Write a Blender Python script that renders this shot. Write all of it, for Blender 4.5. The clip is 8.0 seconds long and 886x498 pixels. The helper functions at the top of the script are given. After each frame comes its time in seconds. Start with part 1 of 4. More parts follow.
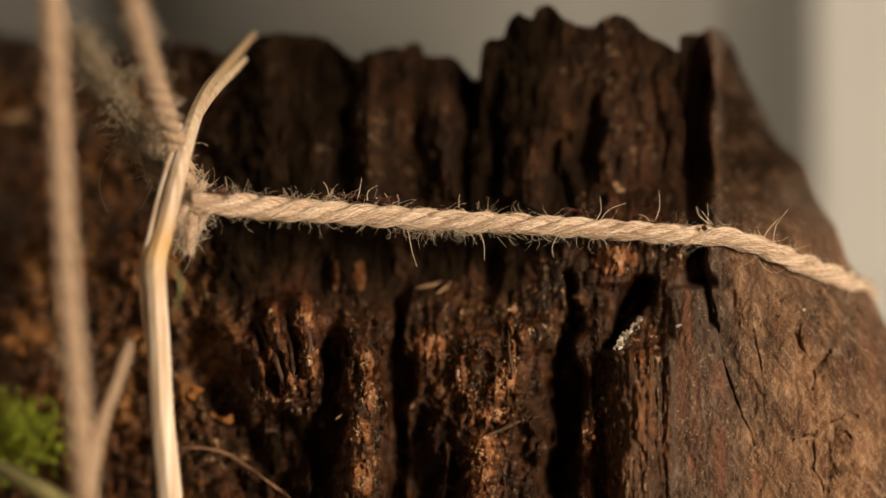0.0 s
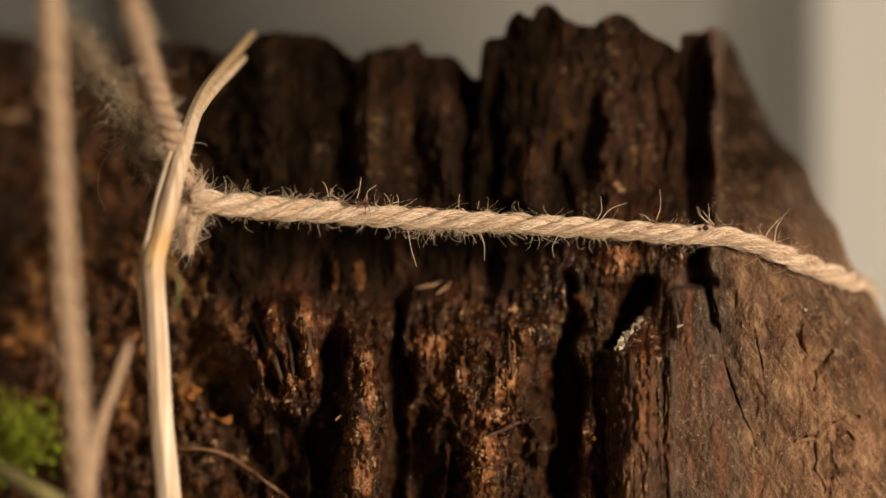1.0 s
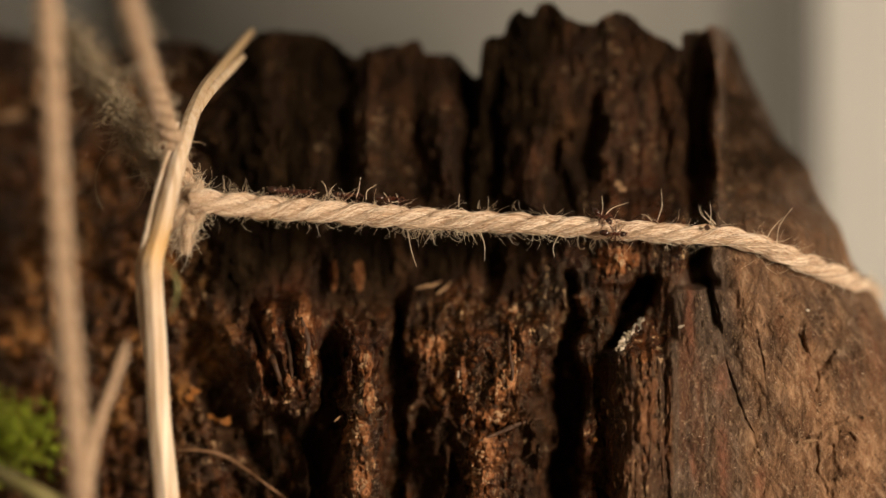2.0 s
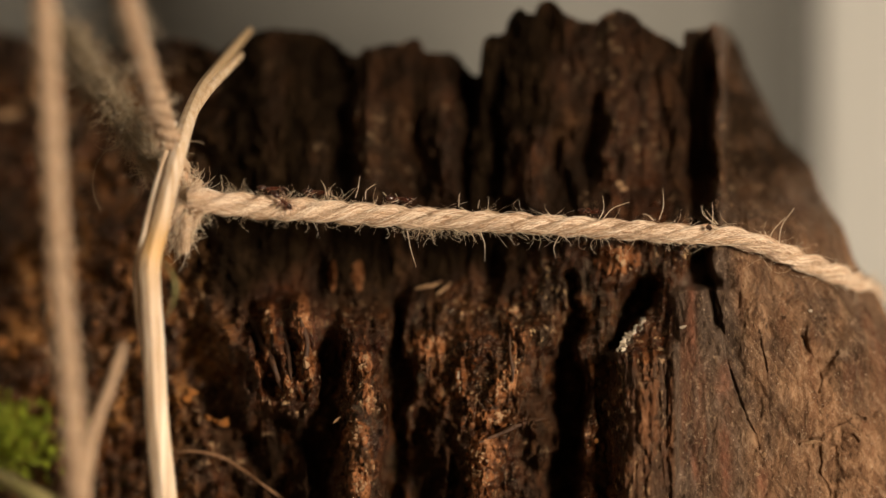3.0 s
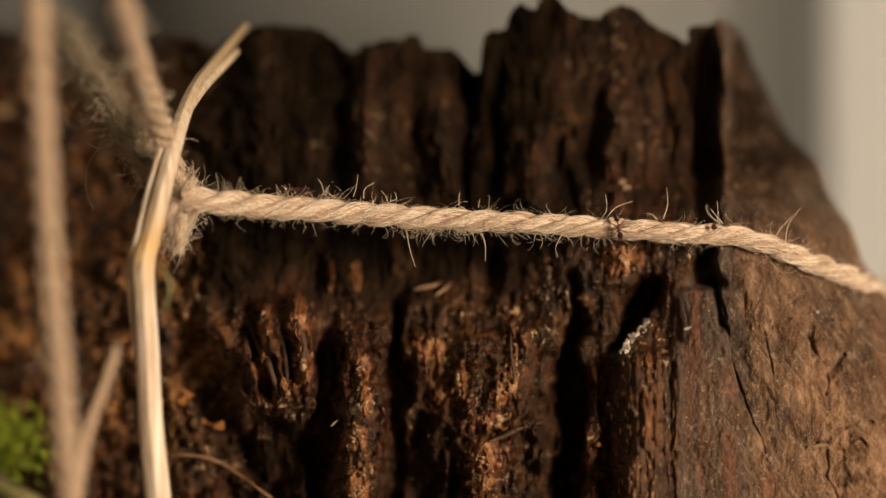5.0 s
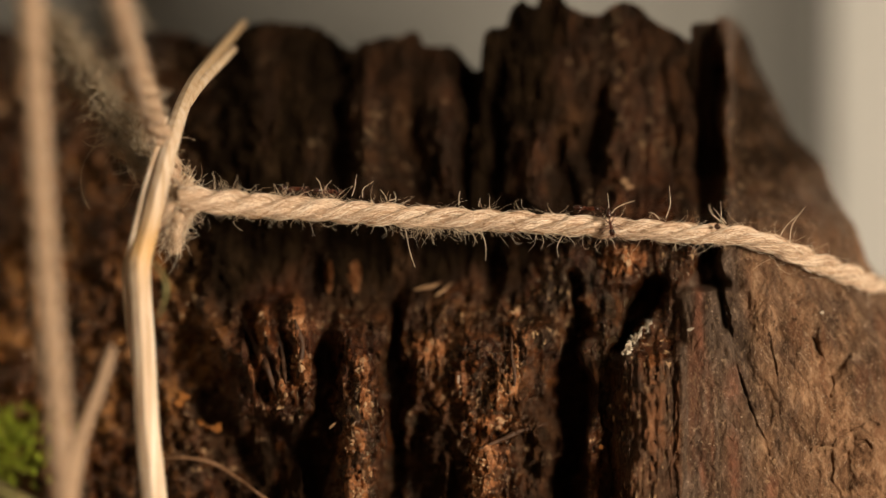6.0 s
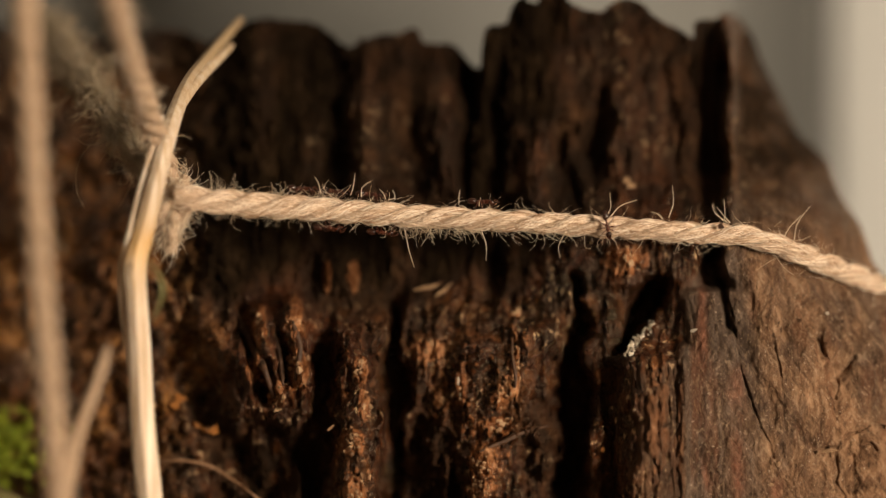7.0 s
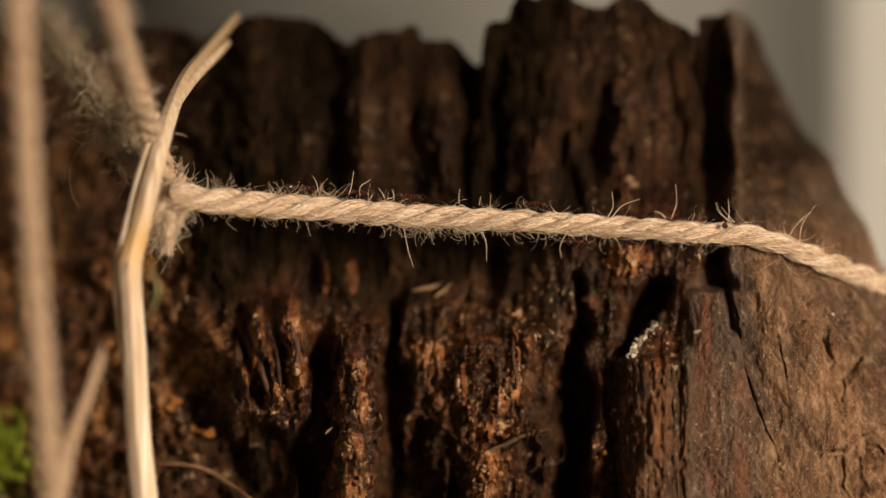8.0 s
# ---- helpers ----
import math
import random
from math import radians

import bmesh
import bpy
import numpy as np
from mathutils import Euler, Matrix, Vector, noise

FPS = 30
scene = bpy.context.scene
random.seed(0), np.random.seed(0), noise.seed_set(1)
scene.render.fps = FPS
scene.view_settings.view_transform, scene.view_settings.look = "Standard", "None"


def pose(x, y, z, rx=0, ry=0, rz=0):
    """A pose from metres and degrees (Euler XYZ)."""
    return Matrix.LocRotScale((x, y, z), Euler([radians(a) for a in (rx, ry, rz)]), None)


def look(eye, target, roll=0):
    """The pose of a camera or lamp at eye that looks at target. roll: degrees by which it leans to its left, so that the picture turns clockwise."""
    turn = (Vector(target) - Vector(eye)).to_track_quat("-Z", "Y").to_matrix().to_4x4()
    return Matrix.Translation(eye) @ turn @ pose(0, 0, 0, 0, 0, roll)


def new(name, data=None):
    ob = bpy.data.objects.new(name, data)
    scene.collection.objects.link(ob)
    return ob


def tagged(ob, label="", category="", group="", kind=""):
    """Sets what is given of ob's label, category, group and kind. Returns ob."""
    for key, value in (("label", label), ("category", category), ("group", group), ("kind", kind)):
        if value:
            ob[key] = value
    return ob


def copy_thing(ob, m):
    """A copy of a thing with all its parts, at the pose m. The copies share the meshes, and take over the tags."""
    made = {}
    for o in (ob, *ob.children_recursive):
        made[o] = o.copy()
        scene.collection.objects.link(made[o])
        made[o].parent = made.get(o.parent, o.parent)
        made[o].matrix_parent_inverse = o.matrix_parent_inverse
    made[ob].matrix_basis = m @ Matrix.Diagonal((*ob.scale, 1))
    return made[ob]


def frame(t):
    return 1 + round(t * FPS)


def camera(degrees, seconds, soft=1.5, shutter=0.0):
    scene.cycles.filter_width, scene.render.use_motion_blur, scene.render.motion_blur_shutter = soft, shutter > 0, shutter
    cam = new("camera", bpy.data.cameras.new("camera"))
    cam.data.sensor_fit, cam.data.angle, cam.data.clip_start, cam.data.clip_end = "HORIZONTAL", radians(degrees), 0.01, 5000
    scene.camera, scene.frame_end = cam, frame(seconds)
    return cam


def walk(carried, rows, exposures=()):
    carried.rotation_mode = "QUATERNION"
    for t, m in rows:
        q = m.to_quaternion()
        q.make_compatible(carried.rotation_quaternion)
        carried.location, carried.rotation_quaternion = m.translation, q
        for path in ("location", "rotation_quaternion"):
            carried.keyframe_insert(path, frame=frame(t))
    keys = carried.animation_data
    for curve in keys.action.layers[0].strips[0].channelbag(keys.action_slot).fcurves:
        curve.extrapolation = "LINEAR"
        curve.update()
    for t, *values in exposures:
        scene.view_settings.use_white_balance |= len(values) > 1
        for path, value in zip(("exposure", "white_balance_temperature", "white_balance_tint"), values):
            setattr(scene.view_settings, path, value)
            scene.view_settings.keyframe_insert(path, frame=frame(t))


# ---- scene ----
HALF = 0.060                                   # half the width of the plane of the twine that the lens takes in
DIST = HALF / math.tan(radians(2.5))           # lens to twine
UNIT = HALF / 784                              # grid unit of the plan, 0.0765 mm
MID_Z = 0.110                                  # height of the lens over the floor
cam = camera(5.0, 8.0, soft=1.45)
cam.data.dof.use_dof = True
cam.data.dof.aperture_fstop = 4.6

# the slow push-in: seconds and how much larger the twine has become
PUSH = [(0.0, 1.0), (0.5, 1.0018), (1.0, 1.0042), (1.5, 1.0075), (2.0, 1.0110), (2.5, 1.0148), (3.0, 1.0187),
        (3.5, 1.0229), (4.0, 1.0274), (4.5, 1.0328), (5.0, 1.0388), (5.5, 1.0452), (6.0, 1.0519), (6.5, 1.0590),
        (7.0, 1.0664), (7.5, 1.0744), (8.0, 1.0830)]


def eye_at(grow):
    part_way = (grow - 1) / 0.083
    return (1.9 * UNIT * part_way, -DIST / grow, MID_Z - 0.8 * UNIT * part_way)


walk(cam, [(t, pose(*eye_at(g), 90, 0, 0)) for t, g in PUSH])

# ---- light: one window in the east wall of a plain room ----
world = bpy.data.worlds.new("sky")
scene.world = world
world.use_nodes = True
wn = world.node_tree.nodes
sky = wn.new("ShaderNodeTexSky")
sky.sky_type, sky.sun_disc = "NISHITA", False
sky.sun_elevation, sky.sun_rotation = radians(30), radians(200)
wn["Background"].inputs["Strength"].default_value = 0.05
world.node_tree.links.new(sky.outputs[0], wn["Background"].inputs["Color"])

BACK, FRONT, WEST, EAST, TOP = 0.122, -1.5, -1.15, 1.00, 1.6
WIN = (EAST, -1.12, 0.27, 0.38, 0.40)          # east window: x, y, z, width, height
window_data = bpy.data.lights.new("window_light", "AREA")
window_data.shape, window_data.size, window_data.size_y = "RECTANGLE", WIN[3], WIN[4]
window_data.energy, window_data.color = 41.0, (1.0, 0.81, 0.60)
window_lamp = new("window_light", window_data)
window_lamp.matrix_world = look((EAST + 0.02, WIN[1], WIN[2]), (0.0, 0.0, 0.11))


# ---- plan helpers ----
def spot(u, v, y=0.0):
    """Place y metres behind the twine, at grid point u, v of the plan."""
    k = UNIT * (DIST + y) / DIST
    return Vector(((u - 784) * k, y, MID_Z - (v - 441) * k))


def lattice(seed):
    return np.random.RandomState(seed).rand(256, 256)


TABLES = [lattice(i) for i in range(12)]


def vnoise(x, y, seed=0):
    """Smooth value noise, 0 to 1."""
    x, y = np.asarray(x, float), np.asarray(y, float)
    ix, iy = np.floor(x).astype(int), np.floor(y).astype(int)
    fx, fy = x - ix, y - iy
    fx, fy = fx * fx * (3 - 2 * fx), fy * fy * (3 - 2 * fy)
    t = TABLES[seed % 12]
    a, b = t[ix & 255, iy & 255], t[(ix + 1) & 255, iy & 255]
    c, d = t[ix & 255, (iy + 1) & 255], t[(ix + 1) & 255, (iy + 1) & 255]
    return (a * (1 - fx) + b * fx) * (1 - fy) + (c * (1 - fx) + d * fx) * fy


def fbm(x, y, seed=0, octaves=4):
    total, amp, norm = 0.0, 1.0, 0.0
    for i in range(octaves):
        total = total + amp * vnoise(x * 2 ** i + 17.3 * i, y * 2 ** i + 9.1 * i, seed + i)
        norm += amp
        amp *= 0.5
    return total / norm


def ridged(x, y, seed=0, octaves=4):
    total, amp, norm = 0.0, 1.0, 0.0
    for i in range(octaves):
        total = total + amp * (1 - np.abs(2 * vnoise(x * 2 ** i + 5.7 * i, y * 2 ** i + 3.3 * i, seed + i) - 1))
        norm += amp
        amp *= 0.55
    return total / norm


def lumps(u, v, wide, high, seed=0):
    """Cells of jittered points: distance to the nearest, how much farther the next one is, and the cell's own number, 0 to 1."""
    x, y = np.asarray(u, float) / wide, np.asarray(v, float) / high
    ix, iy = np.floor(x).astype(int), np.floor(y).astype(int)
    first, second, own = np.full(x.shape, 9.0), np.full(x.shape, 9.0), np.zeros(x.shape)
    jx, jy, num = TABLES[seed % 12], TABLES[(seed + 5) % 12], TABLES[(seed + 8) % 12]
    for dx in (-1, 0, 1):
        for dy in (-1, 0, 1):
            cx, cy = (ix + dx) & 255, (iy + dy) & 255
            d = np.hypot(ix + dx + 0.1 + 0.8 * jx[cx, cy] - x, iy + dy + 0.1 + 0.8 * jy[cx, cy] - y)
            near = d < first
            second = np.where(near, first, np.minimum(second, d))
            own = np.where(near, num[cx, cy], own)
            first = np.where(near, d, first)
    return first, second - first, own


def step(a, b, x):
    t = np.clip((np.asarray(x, float) - a) / (b - a), 0, 1)
    return t * t * (3 - 2 * t)


def along(points, n):
    """Catmull-Rom through the points (any width), n steps a span."""
    p = np.array(points, float)
    p = np.vstack([2 * p[0] - p[1], p, 2 * p[-1] - p[-2]])
    t = np.linspace(0, 1, n, endpoint=False)[:, None]
    out = []
    for i in range(1, len(p) - 2):
        a, b, c, d = p[i - 1:i + 3]
        out.append(0.5 * (2 * b + (c - a) * t + (2 * a - 5 * b + 4 * c - d) * t ** 2 + (3 * b - a - 3 * c + d) * t ** 3))
    return np.vstack(out + [p[-2][None]])


def frames_of(path):
    """Tangent, side and up along a path, without twist."""
    tan = np.gradient(path, axis=0)
    tan /= np.linalg.norm(tan, axis=1)[:, None] + 1e-12
    side = np.zeros_like(path)
    ref = np.array([0.0, -1.0, 0.0]) if abs(tan[0][1]) < 0.9 else np.array([1.0, 0.0, 0.0])
    for i, t in enumerate(tan):
        s = ref - t * ref.dot(t)
        s /= np.linalg.norm(s) + 1e-12
        side[i] = ref = s
    return tan, side, np.cross(tan, side)


def mesh_from(name, verts, faces, smooth=True):
    me = bpy.data.meshes.new(name)
    verts = np.asarray(verts, np.float32)
    if isinstance(faces, np.ndarray):
        me.vertices.add(len(verts))
        me.vertices.foreach_set("co", verts.ravel())
        me.loops.add(faces.size)
        me.loops.foreach_set("vertex_index", faces.ravel().astype(np.int32))
        me.polygons.add(len(faces))
        me.polygons.foreach_set("loop_start", np.arange(0, faces.size, faces.shape[1], dtype=np.int32))
    else:
        me.from_pydata(verts.tolist(), [], faces)
    me.update(calc_edges=True)
    if smooth:
        me.polygons.foreach_set("use_smooth", [True] * len(me.polygons))
    return me


def tube(path, radius, sides=10, section=None, closed=True):
    """Verts and faces of a tube along a path; section(angle, i) scales the radius."""
    path = np.asarray(path, float)
    n = len(path)
    radius = np.broadcast_to(radius, n)
    _, side, up = frames_of(path)
    ang = np.linspace(0, 2 * math.pi, sides, endpoint=False)
    verts = []
    for i in range(n):
        r = radius[i] * (np.ones(sides) if section is None else section(ang, i))
        verts.append(path[i] + (np.cos(ang) * r)[:, None] * side[i] + (np.sin(ang) * r)[:, None] * up[i])
    verts = np.vstack(verts)
    faces = [(i * sides + j, i * sides + (j + 1) % sides, (i + 1) * sides + (j + 1) % sides, (i + 1) * sides + j)
             for i in range(n - 1) for j in range(sides)]
    if closed:
        faces += [tuple(range(sides))[::-1], tuple((n - 1) * sides + j for j in range(sides))]
    return verts, faces


def joined(pieces):
    verts, faces, base = [], [], 0
    for v, f in pieces:
        verts.append(v)
        faces += [tuple(base + i for i in q) for q in f]
        base += len(v)
    return np.vstack(verts), faces


def part(name, geo, material, parent, label=""):
    """One mesh object under a thing or a part."""
    me = geo if isinstance(geo, bpy.types.Mesh) else mesh_from(name, *geo)
    me.materials.clear()
    me.materials.append(material)
    ob = new(name, me)
    ob.parent = parent
    return tagged(ob, label)


def thing(name, label, category, place=(0, 0, 0), group="", kind=""):
    ob = new(name)
    ob.empty_display_size = 0.005
    ob.location = place
    return tagged(ob, label, category, group, kind)


def shifted(geo, place):
    return geo[0] - np.array(place), geo[1]


# ---- materials ----
class Nodes:
    def __init__(self, name):
        self.m = bpy.data.materials.new(name)
        self.m.use_nodes = True
        self.t = self.m.node_tree
        self.b = self.t.nodes["Principled BSDF"]
        self.co = self.t.nodes.new("ShaderNodeTexCoord").outputs["Object"]

    def link(self, a, b):
        self.t.links.new(a, b)

    def put(self, value, socket):
        if hasattr(value, "is_linked"):
            self.link(value, socket)
        else:
            socket.default_value = value

    def scaled(self, s, lean=0.0):
        n = self.t.nodes.new("ShaderNodeMapping")
        n.inputs["Scale"].default_value = s
        if lean:
            r = self.t.nodes.new("ShaderNodeVectorRotate")
            r.rotation_type = "Y_AXIS"
            r.inputs["Angle"].default_value = radians(lean)
            self.link(self.co, r.inputs["Vector"])
            self.link(r.outputs[0], n.inputs["Vector"])
            return n.outputs[0]
        self.link(self.co, n.inputs["Vector"])
        return n.outputs[0]

    def noise(self, scale, detail=5, rough=0.6, stretch=(1, 1, 1), distort=0.0, lean=0.0):
        n = self.t.nodes.new("ShaderNodeTexNoise")
        self.link(self.scaled(stretch, lean), n.inputs["Vector"])
        n.inputs["Scale"].default_value, n.inputs["Detail"].default_value = scale, detail
        n.inputs["Roughness"].default_value, n.inputs["Distortion"].default_value = rough, distort
        return n.outputs["Fac"]

    def ramp(self, fac, stops):
        n = self.t.nodes.new("ShaderNodeValToRGB")
        e = n.color_ramp.elements
        while len(e) < len(stops):
            e.new(0.5)
        for el, (p, c) in zip(e, stops):
            el.position = p
            el.color = (*c, 1) if not isinstance(c, (int, float)) else (c, c, c, 1)
        self.put(fac, n.inputs["Fac"])
        return n.outputs["Color"]

    def mix(self, fac, a, b, mode="MIX"):
        n = self.t.nodes.new("ShaderNodeMix")
        n.data_type, n.blend_type = "RGBA", mode
        self.put(fac, n.inputs["Factor"])
        for v, s in ((a, n.inputs["A"]), (b, n.inputs["B"])):
            self.put((*v, 1) if isinstance(v, tuple) and len(v) == 3 else v, s)
        return n.outputs["Result"]

    def maths(self, op, a, b=0.0):
        n = self.t.nodes.new("ShaderNodeMath")
        n.operation = op
        self.put(a, n.inputs[0])
        self.put(b, n.inputs[1])
        return n.outputs[0]

    def attr(self, name):
        n = self.t.nodes.new("ShaderNodeAttribute")
        n.attribute_name = name
        return n.outputs["Fac"]

    def island(self):
        return self.t.nodes.new("ShaderNodeNewGeometry").outputs["Random Per Island"]

    def who(self):
        return self.t.nodes.new("ShaderNodeObjectInfo").outputs["Random"]

    def done(self, color, rough=0.7, height=None, strength=0.5, distance=0.0004, spec=0.4, sub=0.0):
        self.put((*color, 1) if isinstance(color, tuple) and len(color) == 3 else color, self.b.inputs["Base Color"])
        self.put(rough, self.b.inputs["Roughness"])
        self.b.inputs["Specular IOR Level"].default_value = spec
        if sub:
            self.b.inputs["Subsurface Weight"].default_value = sub
            self.b.inputs["Subsurface Radius"].default_value = (0.0006, 0.0004, 0.0002)
        if height is not None:
            n = self.t.nodes.new("ShaderNodeBump")
            n.inputs["Strength"].default_value, n.inputs["Distance"].default_value = strength, distance
            self.link(height, n.inputs["Height"])
            self.link(n.outputs[0], self.b.inputs["Normal"])
        return self.m


def decayed_wood():
    s = Nodes("decayed_wood")
    clod = s.noise(230, 9, 0.72, (1, 1, 0.72), 0.8)
    fibre = s.noise(640, 7, 0.7, (1, 1, 0.14), 0.5)
    both = s.maths("ADD", s.maths("MULTIPLY", clod, 0.76), s.maths("MULTIPLY", fibre, 0.24))
    brown = s.ramp(both, [(0.36, (0.0069, 0.0025, 0.0009)), (0.46, (0.0155, 0.0056, 0.0016)), (0.54, (0.0391, 0.0136, 0.0036)), (0.61, (0.0805, 0.0305, 0.0090)), (0.70, (0.1552, 0.0713, 0.0253))])
    red = s.ramp(both, [(0.36, (0.0090, 0.0023, 0.0008)), (0.48, (0.0247, 0.0064, 0.0020)), (0.58, (0.0736, 0.0224, 0.0067)), (0.68, (0.1610, 0.0621, 0.0230))])
    base = s.mix(s.ramp(s.noise(75, 4, 0.6, (1, 1, 0.5)), [(0.39, 0.0), (0.53, 0.95)]), brown, red)
    mould = s.ramp(both, [(0.36, (0.0160, 0.0081, 0.0030)), (0.48, (0.1500, 0.0620, 0.0180)), (0.58, (0.3900, 0.1850, 0.0560)), (0.68, (0.6200, 0.3500, 0.1300))])
    base = s.mix(s.maths("MULTIPLY", s.attr("mould"), s.ramp(s.noise(110, 4, 0.6), [(0.39, 0.25), (0.54, 1.0)])), base, mould)
    # darker overlay of the upper part, also used for painted recess shade
    overlay = s.ramp(both, [(0.38, (0.0026, 0.0014, 0.0007)), (0.50, (0.0070, 0.0040, 0.0020)), (0.60, (0.0183, 0.0107, 0.0053)), (0.72, (0.0544, 0.0340, 0.0183))])
    # small wet glints, painted as pale flecks
    glint_flecks = s.maths("MULTIPLY", s.ramp(s.noise(1250, 3, 0.55, (1, 1, 0.7)), [(0.60, 0.0), (0.67, 0.95)]), s.ramp(s.noise(110, 3), [(0.48, 0.0), (0.60, 0.9)]))
    base = s.mix(glint_flecks, base, (0.56, 0.38, 0.22))
    base = s.mix(s.attr("overlay"), base, overlay)
    # torn pale wood; lit lumps of the face are painted with it too
    torn = s.ramp(both, [(0.36, (0.0483, 0.0161, 0.0048)), (0.48, (0.1667, 0.0598, 0.0207)), (0.58, (0.3565, 0.1610, 0.0713)), (0.68, (0.5980, 0.3680, 0.2127))])
    base = s.mix(s.maths("MULTIPLY", s.attr("pale"), 0.95), base, torn)
    # bare weathered wood of the buttress
    long_grain = s.noise(340, 9, 0.76, (1, 1, 0.50), 0.9)
    wood = s.ramp(long_grain, [(0.30, (0.0380, 0.0190, 0.0106)), (0.45, (0.1672, 0.0912, 0.0517)), (0.58, (0.3344, 0.1976, 0.1155)), (0.74, (0.5016, 0.3344, 0.2090))])
    grey = s.ramp(s.noise(460, 8, 0.76, (1, 1, 0.45), 0.6), [(0.30, (0.0096, 0.0058, 0.0038)), (0.46, (0.0435, 0.0288, 0.0218)), (0.58, (0.1024, 0.0742, 0.0582)), (0.74, (0.2432, 0.1952, 0.1600))])
    wood = s.mix(s.ramp(s.noise(60, 5, 0.65, (1, 1, 0.35)), [(0.46, 0.0), (0.58, 0.75)]), wood, grey)
    wood = s.mix(s.maths("MULTIPLY", s.attr("slate"), 0.95), wood, grey)
    wood = s.mix(s.ramp(s.noise(150, 5, 0.65, (1.6, 1, 0.16)), [(0.55, 0.0), (0.66, 0.6)]), wood, (0.14, 0.058, 0.032))
    wood = s.mix(s.ramp(s.noise(1500, 2, 0.5), [(0.62, 0.0), (0.74, 0.4)]), wood, (0.46, 0.34, 0.23))
    wood = s.mix(s.ramp(s.noise(1100, 3, 0.6, (1, 1, 0.5)), [(0.28, 0.85), (0.38, 0.0)]), wood, (0.022, 0.013, 0.008))
    wood = s.mix(s.ramp(s.noise(1900, 3, 0.6, (1, 1, 0.35), 1.5), [(0.54, 0.0), (0.70, 0.26)]), wood, (0.52, 0.36, 0.22))
    wood = s.mix(s.ramp(s.noise(180, 6, 0.7, (1, 1, 0.6)), [(0.32, 0.7), (0.46, 0.0)]), wood, (0.045, 0.026, 0.015))
    slant = s.noise(1250, 5, 0.7, (1, 1, 0.22), 0.3, 38)
    tan = s.maths("SUBTRACT", 1.0, s.maths("MULTIPLY", s.attr("slate"), 0.7))
    wood = s.mix(s.maths("MULTIPLY", tan, s.ramp(slant, [(0.30, 0.75), (0.46, 0.0)])), wood, (0.050, 0.027, 0.016))
    wood = s.mix(s.maths("MULTIPLY", tan, s.ramp(slant, [(0.56, 0.0), (0.72, 0.55)])), wood, (0.50, 0.345, 0.23))
    wood = s.mix(s.ramp(s.noise(2300, 2, 0.5), [(0.67, 0.0), (0.75, 0.55)]), wood, (0.60, 0.47, 0.36))
    wood = s.mix(s.maths("MULTIPLY", s.attr("red"), s.ramp(s.noise(260, 5, 0.7, (1, 1, 0.5)), [(0.38, 0.05), (0.62, 0.75)])), wood, s.ramp(slant, [(0.3, (0.085, 0.030, 0.018)), (0.7, (0.30, 0.125, 0.075))]))
    wood = s.mix(s.attr("overlay"), wood, overlay)
    color = s.mix(s.attr("bare"), base, wood)
    rough = s.ramp(s.noise(520, 4), [(0.42, 0.12), (0.60, 0.42)])
    dry = s.maths("MAXIMUM", s.attr("overlay"), s.attr("bare"))
    sheen = s.maths("MULTIPLY", s.maths("MULTIPLY", s.attr("slate"), s.attr("bare")), s.maths("SUBTRACT", 1.0, s.attr("overlay")))
    rough = s.mix(dry, rough, s.ramp(sheen, [(0.0, 0.85), (1.0, 0.5)]))
    height = s.maths("ADD", s.maths("MULTIPLY", both, 0.8), s.maths("MULTIPLY", s.noise(2200, 5, 0.7, (1, 1, 0.6)), 0.45))
    height = s.maths("ADD", height, s.maths("MULTIPLY", s.attr("bare"), s.maths("MULTIPLY", slant, 0.6)))
    m = s.done(color, rough, height, 1.0, 0.0009, 0.25)
    s.link(s.maths("ADD", s.maths("SUBTRACT", 0.58, s.maths("MULTIPLY", dry, 0.52)), s.maths("MULTIPLY", sheen, 0.22)), s.b.inputs["Specular IOR Level"])
    s.b.inputs["Specular Tint"].default_value = (1.0, 0.80, 0.62, 1)
    return m


def jute(name, tone):
    s = Nodes(name)
    fibre = s.noise(900, 6, 0.7, (1, 1, 1))
    c = [tuple(v * k for v in tone) for k in (0.55, 0.9, 1.12)]
    color = s.ramp(fibre, [(0.30, c[0]), (0.5, c[1]), (0.72, c[2])])
    color = s.mix(s.maths("MULTIPLY", s.island(), 0.8), color, tuple(v * k for v, k in zip(tone, (0.62, 0.55, 0.46))))
    return s.done(color, 0.75, s.noise(2600, 5, 0.7, (0.3, 1, 1)), 0.8, 0.0004, 0.25, 0.1)


def fibre_mix():
    """Single jute fibres, from brown to nearly white."""
    s = Nodes("jute_skin_fibre")
    color = s.ramp(s.island(), [(0.0, (0.30, 0.175, 0.095)), (0.22, (0.52, 0.36, 0.24)), (0.55, (0.75, 0.585, 0.44)), (1.0, (0.93, 0.84, 0.72))])
    return s.done(color, 0.5, spec=0.4)


def loose_fibre():
    """Stray fibres, cream and a little translucent."""
    s = Nodes("loose_jute_fibre")
    color = s.ramp(s.island(), [(0.0, (0.66, 0.49, 0.33)), (0.4, (0.90, 0.76, 0.58)), (1.0, (0.97, 0.91, 0.80))])
    s.done(color, 0.45, spec=0.5)
    glow = s.t.nodes.new("ShaderNodeBsdfTranslucent")
    s.link(color, glow.inputs["Color"])
    both = s.t.nodes.new("ShaderNodeMixShader")
    both.inputs["Fac"].default_value = 0.35
    s.link(s.b.outputs[0], both.inputs[1])
    s.link(glow.outputs[0], both.inputs[2])
    s.link(both.outputs[0], s.t.nodes["Material Output"].inputs["Surface"])
    return s.m


